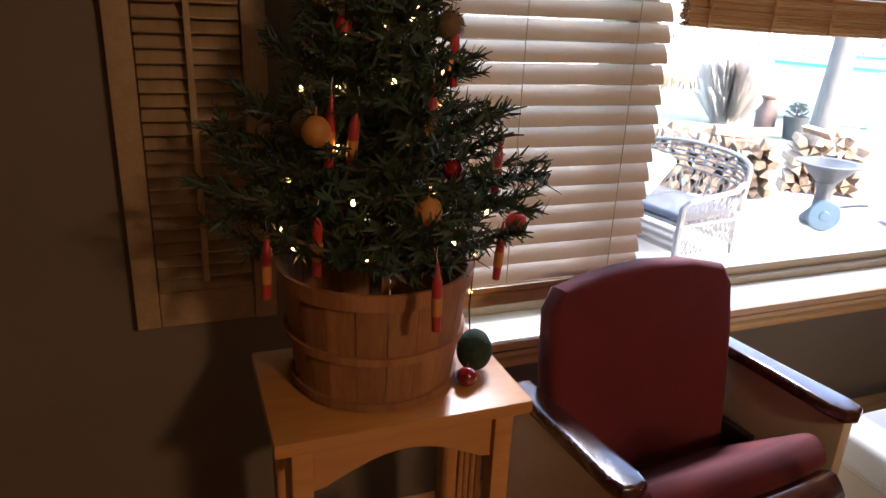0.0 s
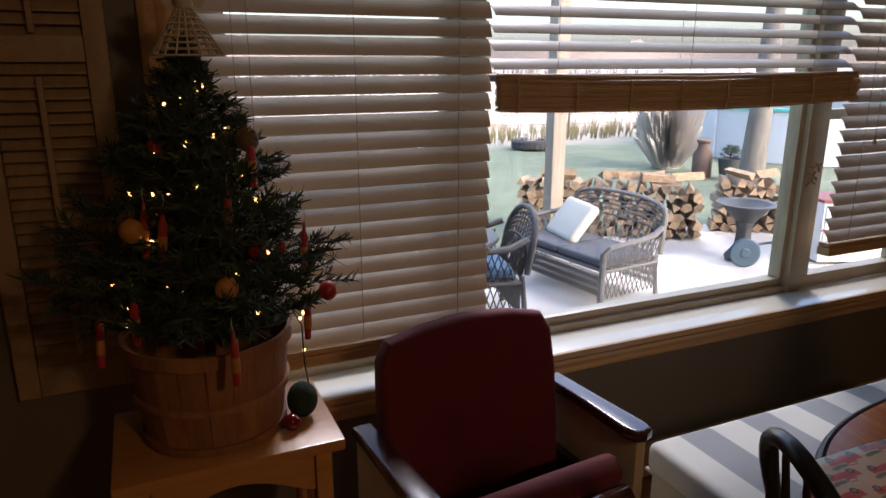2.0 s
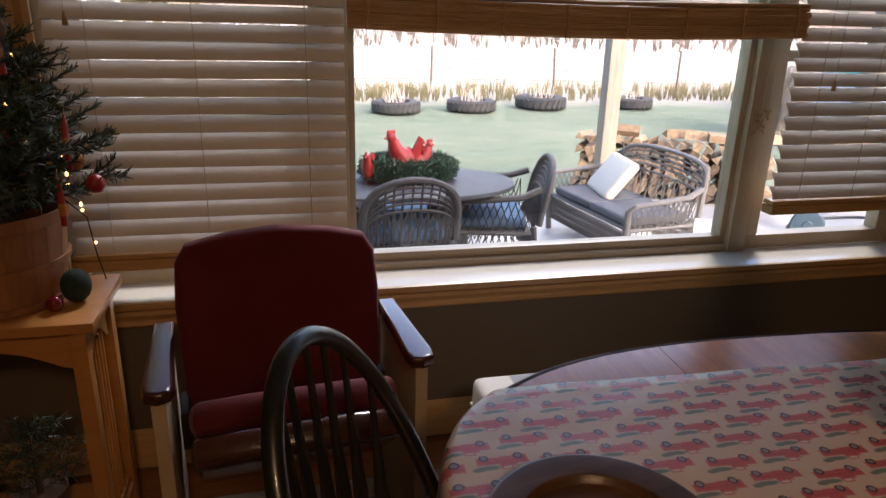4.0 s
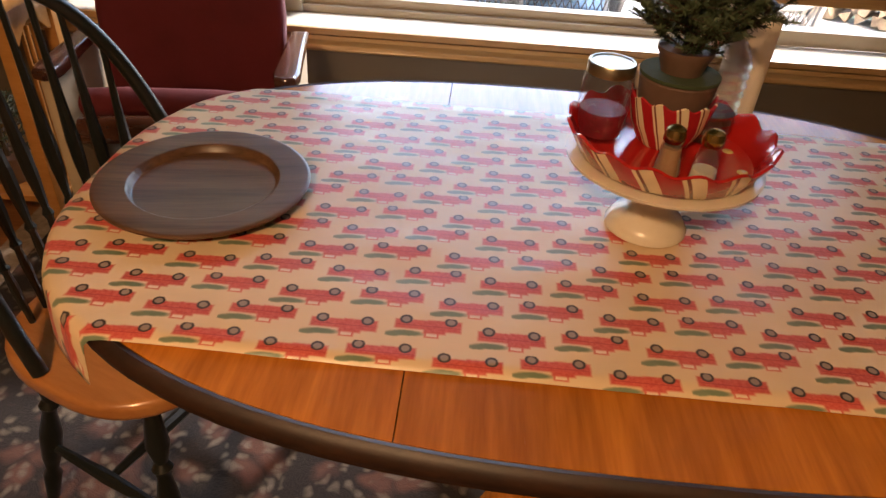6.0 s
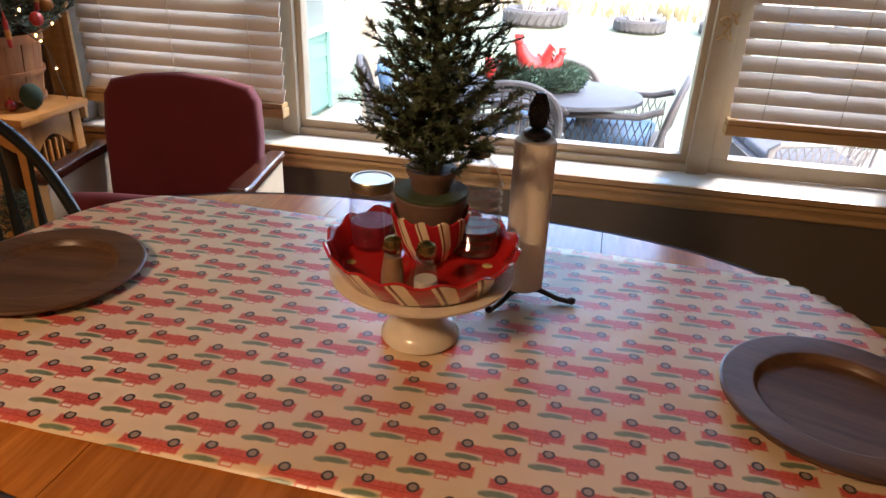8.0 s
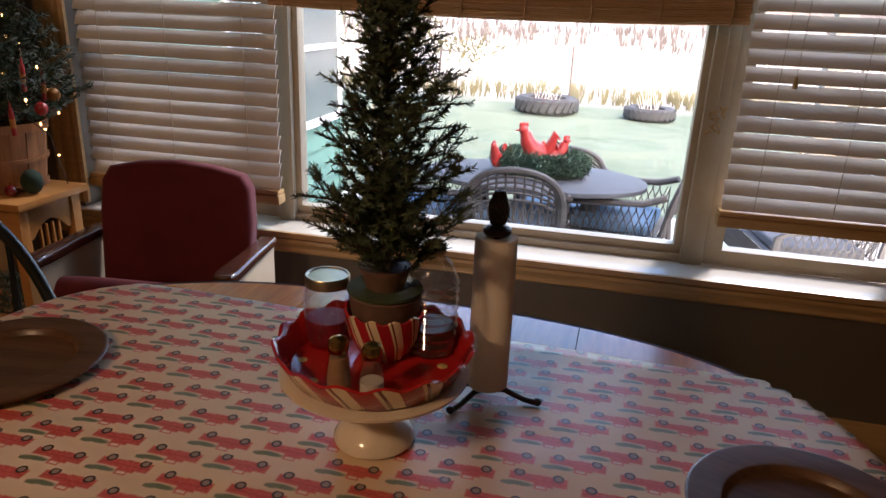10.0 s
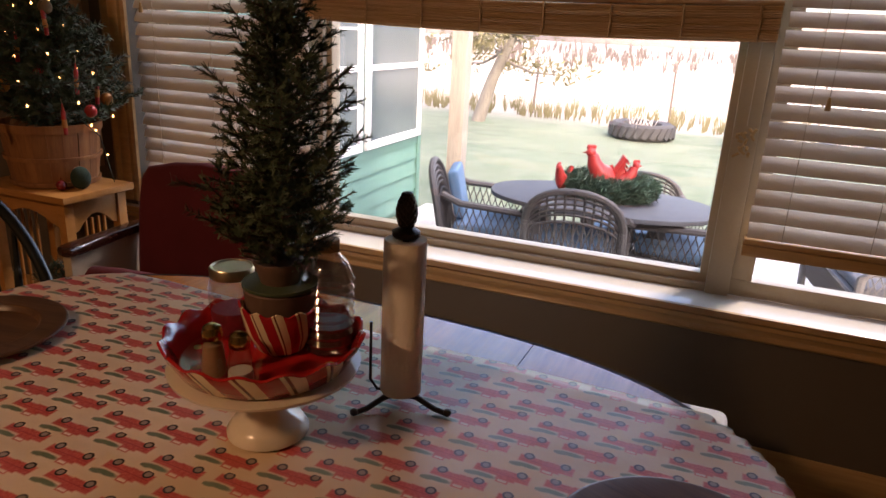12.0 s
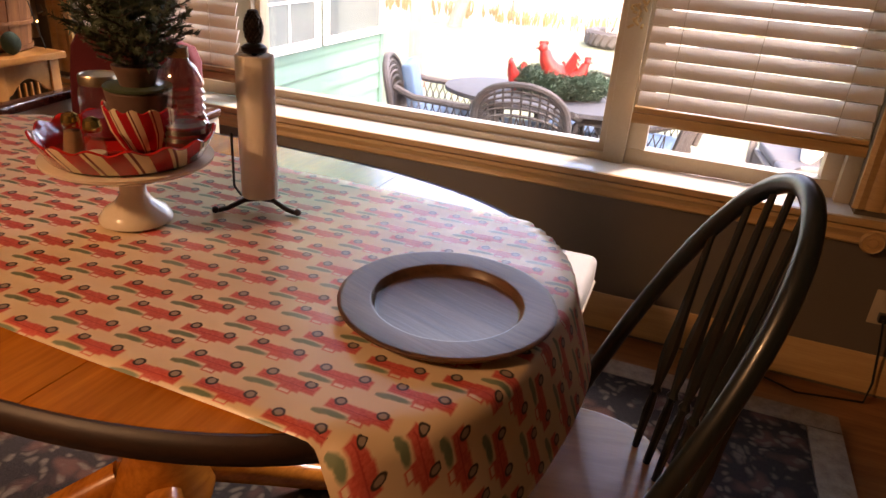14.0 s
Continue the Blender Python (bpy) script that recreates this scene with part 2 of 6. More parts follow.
def candy(name, along):
    """Glazed ceramic with slanting cream and red stripes round the axis."""
    n = Nodes(name)
    v = n.coords()
    sep = n.t.nodes.new("ShaderNodeSeparateXYZ")
    n.link(v, sep.inputs[0])
    ang = n.math("ARCTAN2", sep.outputs[1], sep.outputs[0])
    a = n.math("ADD", n.math("MULTIPLY", ang, along / 6.2832), n.math("MULTIPLY", sep.outputs[2], 9.0))
    fr = n.math("FRACT", n.math("ADD", a, 40.0))
    c = n.mix(n.ramp(fr, 0.50, 0.53), (0.40, 0.02, 0.025), (0.78, 0.66, 0.45))
    c = n.mix(n.math("MULTIPLY", n.ramp(fr, 0.60, 0.62), n.ramp(fr, 0.70, 0.68)), c, (0.16, 0.04, 0.03))
    n.link(c, n.b.inputs["Base Color"])
    n.b.inputs["Roughness"].default_value = 0.18
    n.b.inputs["Coat Weight"].default_value = 0.5
    n.bump(n.noise(v, 60.0), 0.08, 0.002)
    return n.m


def grass_mat():
    n = Nodes("lawn")
    v = n.coords()
    a, b, f = n.noise(v, 0.35, 4.0), n.noise(v, 2.2, 5.0), n.noise(v, 40.0, 3.0)
    c = n.mix(n.ramp(b, 0.35, 0.65), (0.13, 0.175, 0.105), (0.205, 0.235, 0.16))
    c = n.mix(n.ramp(a, 0.5, 0.75), c, (0.24, 0.27, 0.18))
    c = n.mix(n.math("MULTIPLY", n.ramp(f, 0.35, 0.7), 0.5), c, (0.085, 0.10, 0.06))
    sep = n.t.nodes.new("ShaderNodeSeparateXYZ")
    n.link(v, sep.inputs[0])
    far = n.ramp(n.math("ADD", sep.outputs[1], n.math("MULTIPLY", a, 4.0)), 14.2, 16.2)
    dry = n.mix(n.ramp(b, 0.3, 0.7), (0.46, 0.41, 0.35), (0.36, 0.31, 0.26))
    n.link(n.mix(far, c, dry), n.b.inputs["Base Color"])
    n.b.inputs["Roughness"].default_value = 0.95
    n.bump(f, 0.8, 0.03)
    return n.m


M = {}
M["wall"] = plain("wall_paint", (0.135, 0.108, 0.078), (0.118, 0.094, 0.066), 0.55, 3.0, 300.0, 0.12)
M["ceiling"] = plain("ceiling_paint", (0.62, 0.58, 0.50), (0.56, 0.52, 0.44), 0.8, 4.0, 250.0, 0.2)
M["oak"] = wood("oak_trim", (0.56, 0.36, 0.155), (0.43, 0.255, 0.10), 0.38, (2.5, 60, 60), 0.25, 0.12, 0.12)
M["sill"] = plain("sill_paint", (0.70, 0.66, 0.55), (0.62, 0.57, 0.45), 0.22, 5.0, 120.0, 0.06, coat=0.3)
M["frame"] = plain("frame_vinyl", (0.46, 0.39, 0.28), (0.39, 0.32, 0.22), 0.4, 6.0, 150.0, 0.06)
M["slat"] = plain("blind_slat", (0.70, 0.66, 0.60), (0.62, 0.58, 0.52), 0.4, 6.0, 200.0, 0.05)
M["cord"] = plain("cord", (0.55, 0.5, 0.42), rough=0.9)
M["bamboo"] = wood("bamboo", (0.62, 0.44, 0.25), (0.42, 0.27, 0.13), 0.5, (6, 90, 90), 0.1, 0.2, 0.3)
M["pane"] = pane_glass("window_glass")
M["floor"] = wood("floor_board", (0.30, 0.13, 0.05), (0.17, 0.065, 0.022), 0.35, (2.5, 35, 35), 0.3, 0.1, 0.3)
M["rug"] = rug_mat()
M["rugb"] = plain("rug_border", (0.40, 0.34, 0.26), (0.20, 0.15, 0.12), 0.95, 30.0, 260.0, 0.5)
M["table"] = wood("honey_oak", (0.60, 0.205, 0.026), (0.32, 0.095, 0.011), 0.25, (24, 2.0, 24), 0.6, 0.08, 0.10)
M["stand"] = wood("honey_maple", (0.50, 0.24, 0.07), (0.40, 0.175, 0.045), 0.35, (3, 22, 22), 0.3, 0.08, 0.1)
M["paper"] = gift_paper()
M["charger"] = wood("dark_walnut", (0.150, 0.078, 0.040), (0.050, 0.025, 0.014), 0.32, (2.2, 26, 26), 0.0, 0.3, 0.1)
M["black"] = plain("black_green_paint", (0.009, 0.013, 0.012), (0.006, 0.008, 0.007), 0.34, 8.0, 120.0, 0.1, coat=0.3)
M["seat"] = wood("seat_maple", (0.46, 0.20, 0.065), (0.33, 0.125, 0.035), 0.3, (3, 20, 20), 0.4, 0.08, 0.1)
M["velvet"] = plain("red_velvet", (0.115, 0.005, 0.010), (0.080, 0.003, 0.006), 0.85, 7.0, 420.0, 0.35, sheen=0.08)
M["darkwood"] = wood("dark_arm", (0.075, 0.026, 0.014), (0.035, 0.012, 0.008), 0.22, (4, 30, 30), 0.7, 0.05, 0.1)
M["cream"] = plain("cream_panel", (0.50, 0.41, 0.28), (0.42, 0.33, 0.21), 0.5, 6.0, 150.0, 0.08)
M["iron"] = plain("iron", (0.03, 0.026, 0.022), (0.05, 0.035, 0.025), 0.45, 20.0, 200.0, 0.2, metal=0.6)
M["bench"] = stripe_cloth("striped_cloth", (0.56, 0.54, 0.48), (0.25, 0.255, 0.26), 0.115, 0)
M["beige"] = plain("beige_cloth", (0.50, 0.44, 0.34), (0.43, 0.37, 0.28), 0.9, 8.0, 380.0, 0.3)
M["shutter"] = wood("shutter_wood", (0.36, 0.25, 0.135), (0.27, 0.18, 0.09), 0.55, (30, 4, 30), 0.0, 0.15, 0.12)
M["basket"] = wood("basket_wood", (0.34, 0.155, 0.055), (0.20, 0.08, 0.03), 0.6, (30, 30, 3), 0.0, 0.3, 0.35)
M["wire"] = plain("wire", (0.02, 0.03, 0.02), rough=0.5)
M["needle"] = plain("fir_needle", (0.018, 0.042, 0.022), (0.030, 0.056, 0.027), 0.6, 30.0, 90.0, 0.0)
M["needle2"] = plain("cedar_needle", (0.066, 0.10, 0.048), (0.042, 0.066, 0.033), 0.6, 30.0, 90.0, 0.0)
M["bark"] = plain("bark", (0.10, 0.07, 0.045), (0.05, 0.035, 0.022), 0.9, 30.0, 200.0, 0.6)
M["bulb"] = glow("warm_bulb", (1.0, 0.50, 0.14), 1.4)
M["orange"] = plain("orange_ball", (0.50, 0.23, 0.05), (0.40, 0.16, 0.03), 0.5, 20.0, 120.0, 0.2)
M["redorn"] = plain("red_ornament", (0.40, 0.03, 0.025), (0.30, 0.02, 0.02), 0.35, 20.0, 120.0, 0.1)
M["brownorn"] = plain("brown_ornament", (0.17, 0.11, 0.05), (0.11, 0.07, 0.03), 0.6, 20.0, 120.0, 0.2)
M["face"] = plain("cream_ornament", (0.55, 0.45, 0.35), rough=0.6)
M["lace"] = plain("crochet_lace", (0.60, 0.53, 0.42), (0.50, 0.43, 0.32), 0.9, 40.0, 300.0, 0.5)
M["greenball"] = plain("green_yarn", (0.02, 0.045, 0.03), (0.01, 0.025, 0.016), 0.95, 60.0, 260.0, 0.8)
M["apple"] = plain("glossy_red", (0.20, 0.008, 0.012), (0.12, 0.004, 0.008), 0.15, 12.0, 100.0, 0.0, coat=0.8)
M["porcelain"] = plain("white_porcelain", (0.72, 0.66, 0.54), (0.66, 0.59, 0.46), 0.2, 6.0, 150.0, 0.03, coat=0.4)
M["glaze"] = plain("red_glaze", (0.50, 0.022, 0.018), (0.40, 0.014, 0.012), 0.14, 10.0, 120.0, 0.03, coat=0.7)
M["candy"] = candy("candy_rim", 14.0)
M["candy2"] = candy("candy_bowl", 11.0)
M["dot"] = plain("yellow_dot", (0.65, 0.50, 0.20), rough=0.2)
M["clay"] = plain("clay_pot", (0.14, 0.085, 0.06), (0.10, 0.06, 0.045), 0.6, 14.0, 120.0, 0.15)
M["moss"] = plain("green_felt", (0.05, 0.075, 0.035), (0.035, 0.055, 0.025), 0.95, 30.0, 260.0, 0.5)
M["glass"] = thin_glass("clear_glass", 0.12)
M["plastic"] = thin_glass("clear_plastic", 0.20)
M["jam"] = plain("berry_filling", (0.26, 0.012, 0.03), (0.12, 0.006, 0.014), 0.62, 60.0, 200.0, 0.4)
M["syrup"] = plain("dark_syrup", (0.045, 0.012, 0.008), rough=0.5)
M["lid"] = plain("tin_lid", (0.62, 0.56, 0.42), (0.5, 0.44, 0.32), 0.3, 30.0, 200.0, 0.05, metal=1.0)
M["gold"] = plain("brass_cap", (0.62, 0.44, 0.16), (0.52, 0.34, 0.12), 0.22, 30.0, 200.0, 0.05, metal=1.0)
M["pepper"] = plain("pepper", (0.42, 0.25, 0.13), (0.32, 0.18, 0.09), 0.8, 200.0, 600.0, 0.3)
M["salt"] = plain("salt", (0.72, 0.68, 0.60), rough=0.8, scale=200.0)
M["towel"] = plain("paper_towel", (0.78, 0.72, 0.62), (0.74, 0.68, 0.58), 0.9, 10.0, 180.0, 0.35)
M["pine_finial"] = plain("dark_bronze", (0.035, 0.028, 0.024), (0.02, 0.016, 0.014), 0.35, 30.0, 200.0, 0.2, metal=0.5)
M["tan"] = plain("tan_wood", (0.45, 0.30, 0.12), rough=0.5)
M["concrete"] = plain("patio_concrete", (0.52, 0.50, 0.46), (0.42, 0.40, 0.37), 0.85, 1.5, 90.0, 0.3)
M["grass"] = grass_mat()
M["siding"] = plain("green_siding", (0.13, 0.27, 0.215), (0.115, 0.24, 0.19), 0.55, 3.0, 150.0, 0.12)
M["whitetrim"] = plain("white_trim", (0.72, 0.72, 0.70), (0.65, 0.65, 0.63), 0.5, 5.0, 150.0, 0.08)
M["darkglass"] = plain("house_glass", (0.10, 0.13, 0.135), (0.14, 0.17, 0.17), 0.08, 2.0, 60.0, 0.0)
M["post"] = wood("grey_post", (0.36, 0.31, 0.25), (0.25, 0.21, 0.165), 0.8, (30, 30, 3), 0.0, 0.3, 0.1)
M["wicker"] = plain("dark_wicker", (0.075, 0.065, 0.06), (0.045, 0.038, 0.036), 0.6, 60.0, 260.0, 0.7)
M["wicker2"] = plain("grey_wicker", (0.16, 0.15, 0.145), (0.10, 0.095, 0.092), 0.6, 60.0, 260.0, 0.7)
M["bluecush"] = plain("blue_cushion", (0.10, 0.19, 0.30), (0.08, 0.15, 0.24), 0.9, 10.0, 300.0, 0.3)
M["greycush"] = plain("slate_cushion", (0.10, 0.105, 0.12), (0.08, 0.085, 0.095), 0.9, 10.0, 300.0, 0.3)
M["pillow"] = plain("cream_pillow", (0.70, 0.66, 0.58), (0.62, 0.57, 0.48), 0.9, 10.0, 300.0, 0.3)
M["slate"] = plain("patio_table_top", (0.085, 0.09, 0.10), (0.06, 0.064, 0.072), 0.62, 5.0, 120.0, 0.15, spec=0.25)
M["redmetal"] = plain("red_metal", (0.42, 0.03, 0.025), (0.30, 0.02, 0.018), 0.4, 14.0, 120.0, 0.1)
M["tyre"] = plain("tyre_rubber", (0.035, 0.035, 0.038), (0.05, 0.048, 0.046), 0.8, 14.0, 120.0, 0.3)
M["split"] = wood("split_wood", (0.40, 0.28, 0.17), (0.16, 0.11, 0.075), 0.85, (20, 20, 20), 0.0, 0.4, 0.7)
M["pit"] = plain("pit_steel", (0.05, 0.056, 0.062), (0.075, 0.075, 0.075), 0.5, 10.0, 150.0, 0.2, metal=0.4)
M["bluewheel"] = plain("blue_wheel", (0.045, 0.085, 0.12), rough=0.5)
M["pool"] = plain("pool_wall", (0.66, 0.68, 0.70), (0.58, 0.60, 0.63), 0.5, 2.0, 80.0, 0.1)
M["aqua"] = plain("aqua_rail", (0.10, 0.55, 0.50), rough=0.4)
M["dry"] = plain("dry_grass", (0.62, 0.57, 0.51), (0.48, 0.43, 0.38), 0.95, 4.0, 60.0, 0.0)
M["twig"] = plain("bare_twig", (0.16, 0.13, 0.11), (0.10, 0.08, 0.07), 0.95, 4.0, 60.0, 0.0)
M["leafolive"] = plain("autumn_leaf", (0.20, 0.17, 0.09), (0.13, 0.12, 0.06), 0.9, 4.0, 60.0, 0.0)
M["cabred"] = plain("red_counter", (0.24, 0.05, 0.04), rough=0.5)
M["rust"] = plain("rusty_can", (0.16, 0.10, 0.075), (0.09, 0.06, 0.05), 0.8, 10.0, 120.0, 0.3)
M["hills"] = plain("far_woods", (0.26, 0.22, 0.20), (0.18, 0.155, 0.145), 1.0, 1.5, 12.0, 0.0)
M["wreath"] = plain("wreath_needle", (0.055, 0.115, 0.075), (0.035, 0.075, 0.05), 0.6, 20.0, 60.0, 0.0)
# glow of the added, unseen ceiling fixture; LAMP sets its strength
M["lamp"] = glow("added_lamp_bowl", (1.0, 0.64, 0.33), LAMP)
M["charger"].node_tree.nodes["Principled BSDF"].inputs["Specular IOR Level"].default_value = 0.34


# ---- mesh helpers ----
def mesh_of(bm, name, smooth=True):
    me = bpy.data.meshes.new(name)
    bm.to_mesh(me)
    bm.free()
    if smooth:
        me.shade_smooth()
        me.set_sharp_from_angle(angle=radians(38))
    return me


def part(name, bm, material, parent=None, label=""):
    """Links a bmesh as one mesh object, under a thing or a part."""
    ob = new(name, mesh_of(bm, name))
    ob.data.materials.append(material)
    if parent is not None:
        ob.parent = parent
    if label:
        ob["label"] = label
    return ob


def raw(name, verts, faces, material, parent=None):
    me = bpy.data.meshes.new(name)
    me.from_pydata(verts, [], faces)
    me.materials.append(material)
    ob = new(name, me)
    if parent is not None:
        ob.parent = parent
    return ob


def thing(name, m=None, label="", category="", group="", kind=""):
    ob = new(name)
    ob.empty_display_size = 0.1
    if m is not None:
        ob.matrix_basis = m
    return tagged(ob, label, category, group, kind)


def share(name, me, parent, m):
    """One more piece on an existing mesh."""
    ob = new(name, me)
    ob.parent = parent
    ob.matrix_basis = m
    return ob


def box(x0, x1, y0, y1, z0, z1, bevel=0.0, bm=None, seg=2):
    b = bmesh.new()
    bmesh.ops.create_cube(b, size=1.0, matrix=Matrix.LocRotScale(((x0 + x1) / 2, (y0 + y1) / 2, (z0 + z1) / 2), None, (x1 - x0, y1 - y0, z1 - z0)))
    if bevel:
        bmesh.ops.bevel(b, geom=b.edges[:], offset=bevel, segments=seg, profile=0.6, affect="EDGES")
    return join(bm, b)


def join(bm, b):
    if bm is None:
        return b
    me = bpy.data.meshes.new("tmp")
    b.to_mesh(me)
    b.free()
    bm.from_mesh(me)
    bpy.data.meshes.remove(me)
    return bm


def moved(bm, m):
    bmesh.ops.transform(bm, matrix=m, verts=bm.verts[:])
    return bm


def lathe(profile, steps=32, bm=None, wave=None):
    """Turns (radius, z) pairs round the z axis. wave(angle, index): what is added to radius and z."""
    b = bmesh.new()
    rings = []
    for i, (r, z) in enumerate(profile):
        if r < 1e-5:
            rings.append([b.verts.new((0, 0, z))])
            continue
        ring = []
        for s in range(steps):
            a = 2 * math.pi * s / steps
            dr, dz = wave(a, i) if wave else (0, 0)
            ring.append(b.verts.new(((r + dr) * math.cos(a), (r + dr) * math.sin(a), z + dz)))
        rings.append(ring)
    for p, q in zip(rings, rings[1:]):
        for s in range(steps):
            t = (s + 1) % steps
            if len(p) == 1 and len(q) > 1:
                b.faces.new((p[0], q[s], q[t]))
            elif len(q) == 1 and len(p) > 1:
                b.faces.new((p[s], p[t], q[0]))
            elif len(p) > 1:
                b.faces.new((p[s], p[t], q[t], q[s]))
    bmesh.ops.recalc_face_normals(b, faces=b.faces[:])
    return join(bm, b)


def tube(points, radius, sides=8, bm=None, flat=1.0):
    """A round bar along points; radius one number or one for each point."""
    b = bmesh.new()
    pts = [Vector(p) for p in points]
    rads = radius if isinstance(radius, (list, tuple)) else [radius] * len(pts)
    rings, up = [], Vector((0, 0, 1))
    for i, p in enumerate(pts):
        d = (pts[min(i + 1, len(pts) - 1)] - pts[max(i - 1, 0)]).normalized()
        if i == 0:
            up = Vector((0, 0, 1)) if abs(d.z) < 0.9 else Vector((1, 0, 0))
        side = d.cross(up).normalized()
        up = side.cross(d).normalized()
        rings.append([b.verts.new(p + rads[i] * (side * math.cos(2 * math.pi * s / sides) + up * flat * math.sin(2 * math.pi * s / sides))) for s in range(sides)])
    for p, q in zip(rings, rings[1:]):
        for s in range(sides):
            b.faces.new((p[s], p[(s + 1) % sides], q[(s + 1) % sides], q[s]))
    b.faces.new(rings[0][::-1])
    b.faces.new(rings[-1])
    bmesh.ops.recalc_face_normals(b, faces=b.faces[:])
    return join(bm, b)


def slab(outline, z0, z1, bevel=0.0, seg=2):
    """A flat board of a closed outline of (x, y)."""
    b = bmesh.new()
    lo = [b.verts.new((x, y, z0)) for x, y in outline]
    f = b.faces.new(lo)
    r = bmesh.ops.extrude_face_region(b, geom=[f])
    bmesh.ops.translate(b, vec=(0, 0, z1 - z0), verts=[v for v in r["geom"] if isinstance(v, bmesh.types.BMVert)])
    bmesh.ops.recalc_face_normals(b, faces=b.faces[:])
    if bevel:
        big = [e for e in b.edges if abs(e.verts[0].co.z - e.verts[1].co.z) < 1e-6]
        bmesh.ops.bevel(b, geom=big, offset=bevel, segments=seg, profile=0.6, affect="EDGES")
    return b


def superellipse(cx, cy, a, b, n, count=72):
    pts = []
    for i in range(count):
        t = 2 * math.pi * i / count
        c, s = math.cos(t), math.sin(t)
        pts.append((cx + a * math.copysign(abs(c) ** (2 / n), c), cy + b * math.copysign(abs(s) ** (2 / n), s)))
    return pts


def sphere(r, u=20, v=12, m=None, bm=None):
    b = bmesh.new()
    bmesh.ops.create_uvsphere(b, u_segments=u, v_segments=v, radius=r)
    if m is not None:
        moved(b, m)
    return join(bm, b)


def prism(profile, x0, x1):
    """A moulding: an outline of (y, z) drawn along x."""
    b = bmesh.new()
    ends = [[b.verts.new((x, y, z)) for y, z in profile] for x in (x0, x1)]
    for i in range(len(profile)):
        j = (i + 1) % len(profile)
        b.faces.new((ends[0][i], ends[0][j], ends[1][j], ends[1][i]))
    b.faces.new(ends[0][::-1])
    b.faces.new(ends[1])
    bmesh.ops.recalc_face_normals(b, faces=b.faces[:])
    return b


# ---- the room ----
WY0, WY1 = -0.07, 0.13          # inner and outer face of the window wall
OX0, OX1, OZ0, OZ1 = -1.505, 1.505, 0.55, 1.97
RX0, RX1, RY0, CEIL = -2.9, 2.6, -4.6, 2.44
GROUND = -0.48


def setting(name, bm, mat, label):
    return tagged(part(name, bm, mat), label, name.split("_")[0], "", "structure")


w = box(RX0 - 0.2, OX0, WY0, WY1, GROUND, CEIL)
box(OX1, RX1 + 0.2, WY0, WY1, GROUND, CEIL, 0, w)
box(OX0, OX1, WY0, WY1, GROUND, OZ0, 0, w)
box(OX0, OX1, WY0, WY1, OZ1, CEIL, 0, w)
wall_north = setting("wall_north", w, M["wall"], "taupe painted wall pierced by a wide triple window")
setting("wall_west", box(RX0 - 0.2, RX0, RY0, WY0, -0.05, CEIL), M["wall"], "taupe painted side wall")
setting("wall_east", box(RX1, RX1 + 0.2, RY0, WY0, -0.05, CEIL), M["wall"], "taupe painted side wall")
setting("wall_south", box(RX0 - 0.2, RX1 + 0.2, RY0 - 0.2, RY0, -0.05, CEIL), M["wall"], "taupe painted back wall")
setting("ceiling", box(RX0 - 0.2, RX1 + 0.2, RY0 - 0.2, WY1, CEIL, CEIL + 0.12), M["ceiling"], "plain pale ceiling")
floor = setting("floor", box(RX0, RX1, RY0, WY0, -0.12, -0.018), M["floor"], "reddish brown wooden board floor")
prof = [(WY0, 0.0), (WY0 - 0.016, 0.0), (WY0 - 0.016, 0.093), (WY0 - 0.011, 0.106), (WY0 - 0.011, 0.118), (WY0 - 0.004, 0.133), (WY0, 0.133)]
setting("baseboard", prism(prof, RX0, RX1), M["oak"], "honey oak baseboard along the wall")

# window: casing, stool, apron, mullions, sashes
window = thing("window_1", None, "wide oak-cased triple window with a deep pale sill", "window", "", "structure")
GZ = 0.632


def casing(name, x0, x1, parent):
    d = x1 - x0
    p = [(0, 0), (0, -0.014), (d * 0.12, -0.02), (d * 0.3, -0.012), (d * 0.38, -0.019), (d * 0.62, -0.019), (d * 0.7, -0.012), (d * 0.88, -0.02), (d, -0.014), (d, 0)]
    b = bmesh.new()
    ends = [[b.verts.new((x0 + u, WY0 + v, z)) for u, v in p] for z in (0.60, OZ1 + 0.02)]
    for i in range(len(p)):
        j = (i + 1) % len(p)
        b.faces.new((ends[0][i], ends[0][j], ends[1][j], ends[1][i]))
    b.faces.new(ends[0][::-1])
    b.faces.new(ends[1])
    bmesh.ops.recalc_face_normals(b, faces=b.faces[:])
    return part(name, b, M["oak"], parent)


casing("casing", -1.600, -1.478, window)
casing("casing", 1.492, 1.605, window)
part("head_casing", box(-1.605, 1.605, WY0 - 0.02, WY0, OZ1 + 0.02, OZ1 + 0.13, 0.004), M["oak"], window)
part("window_sill", box(-1.62, 1.62, -0.098, 0.062, 0.552, 0.578, 0.006), M["sill"], window, "pale painted deep window sill")
ap = [(WY0, 0.5505), (-0.106, 0.5505), (-0.108, 0.538), (-0.100, 0.530), (-0.096, 0.518), (-0.092, 0.516), (-0.092, 0.508), (-0.096, 0.501), (-0.090, 0.494), (WY0, 0.491)]
part("apron", prism([(y, z) for y, z in ap], -1.62, 1.62), M["oak"], window)
part("sill_nose", prism([(-0.098, 0.5775), (-0.106, 0.575), (-0.108, 0.556), (-0.098, 0.5525)], -1.62, 1.62), M["oak"], window)
for cx in (-1.57, 1.57):
    part("rosette", moved(lathe([(0, 0.012), (0.012, 0.012), (0.016, 0.007), (0.026, 0.007), (0.03, 0.011), (0.036, 0)], 20), pose(cx, -0.107, 0.512, 90, 0, 0)), M["oak"], window)


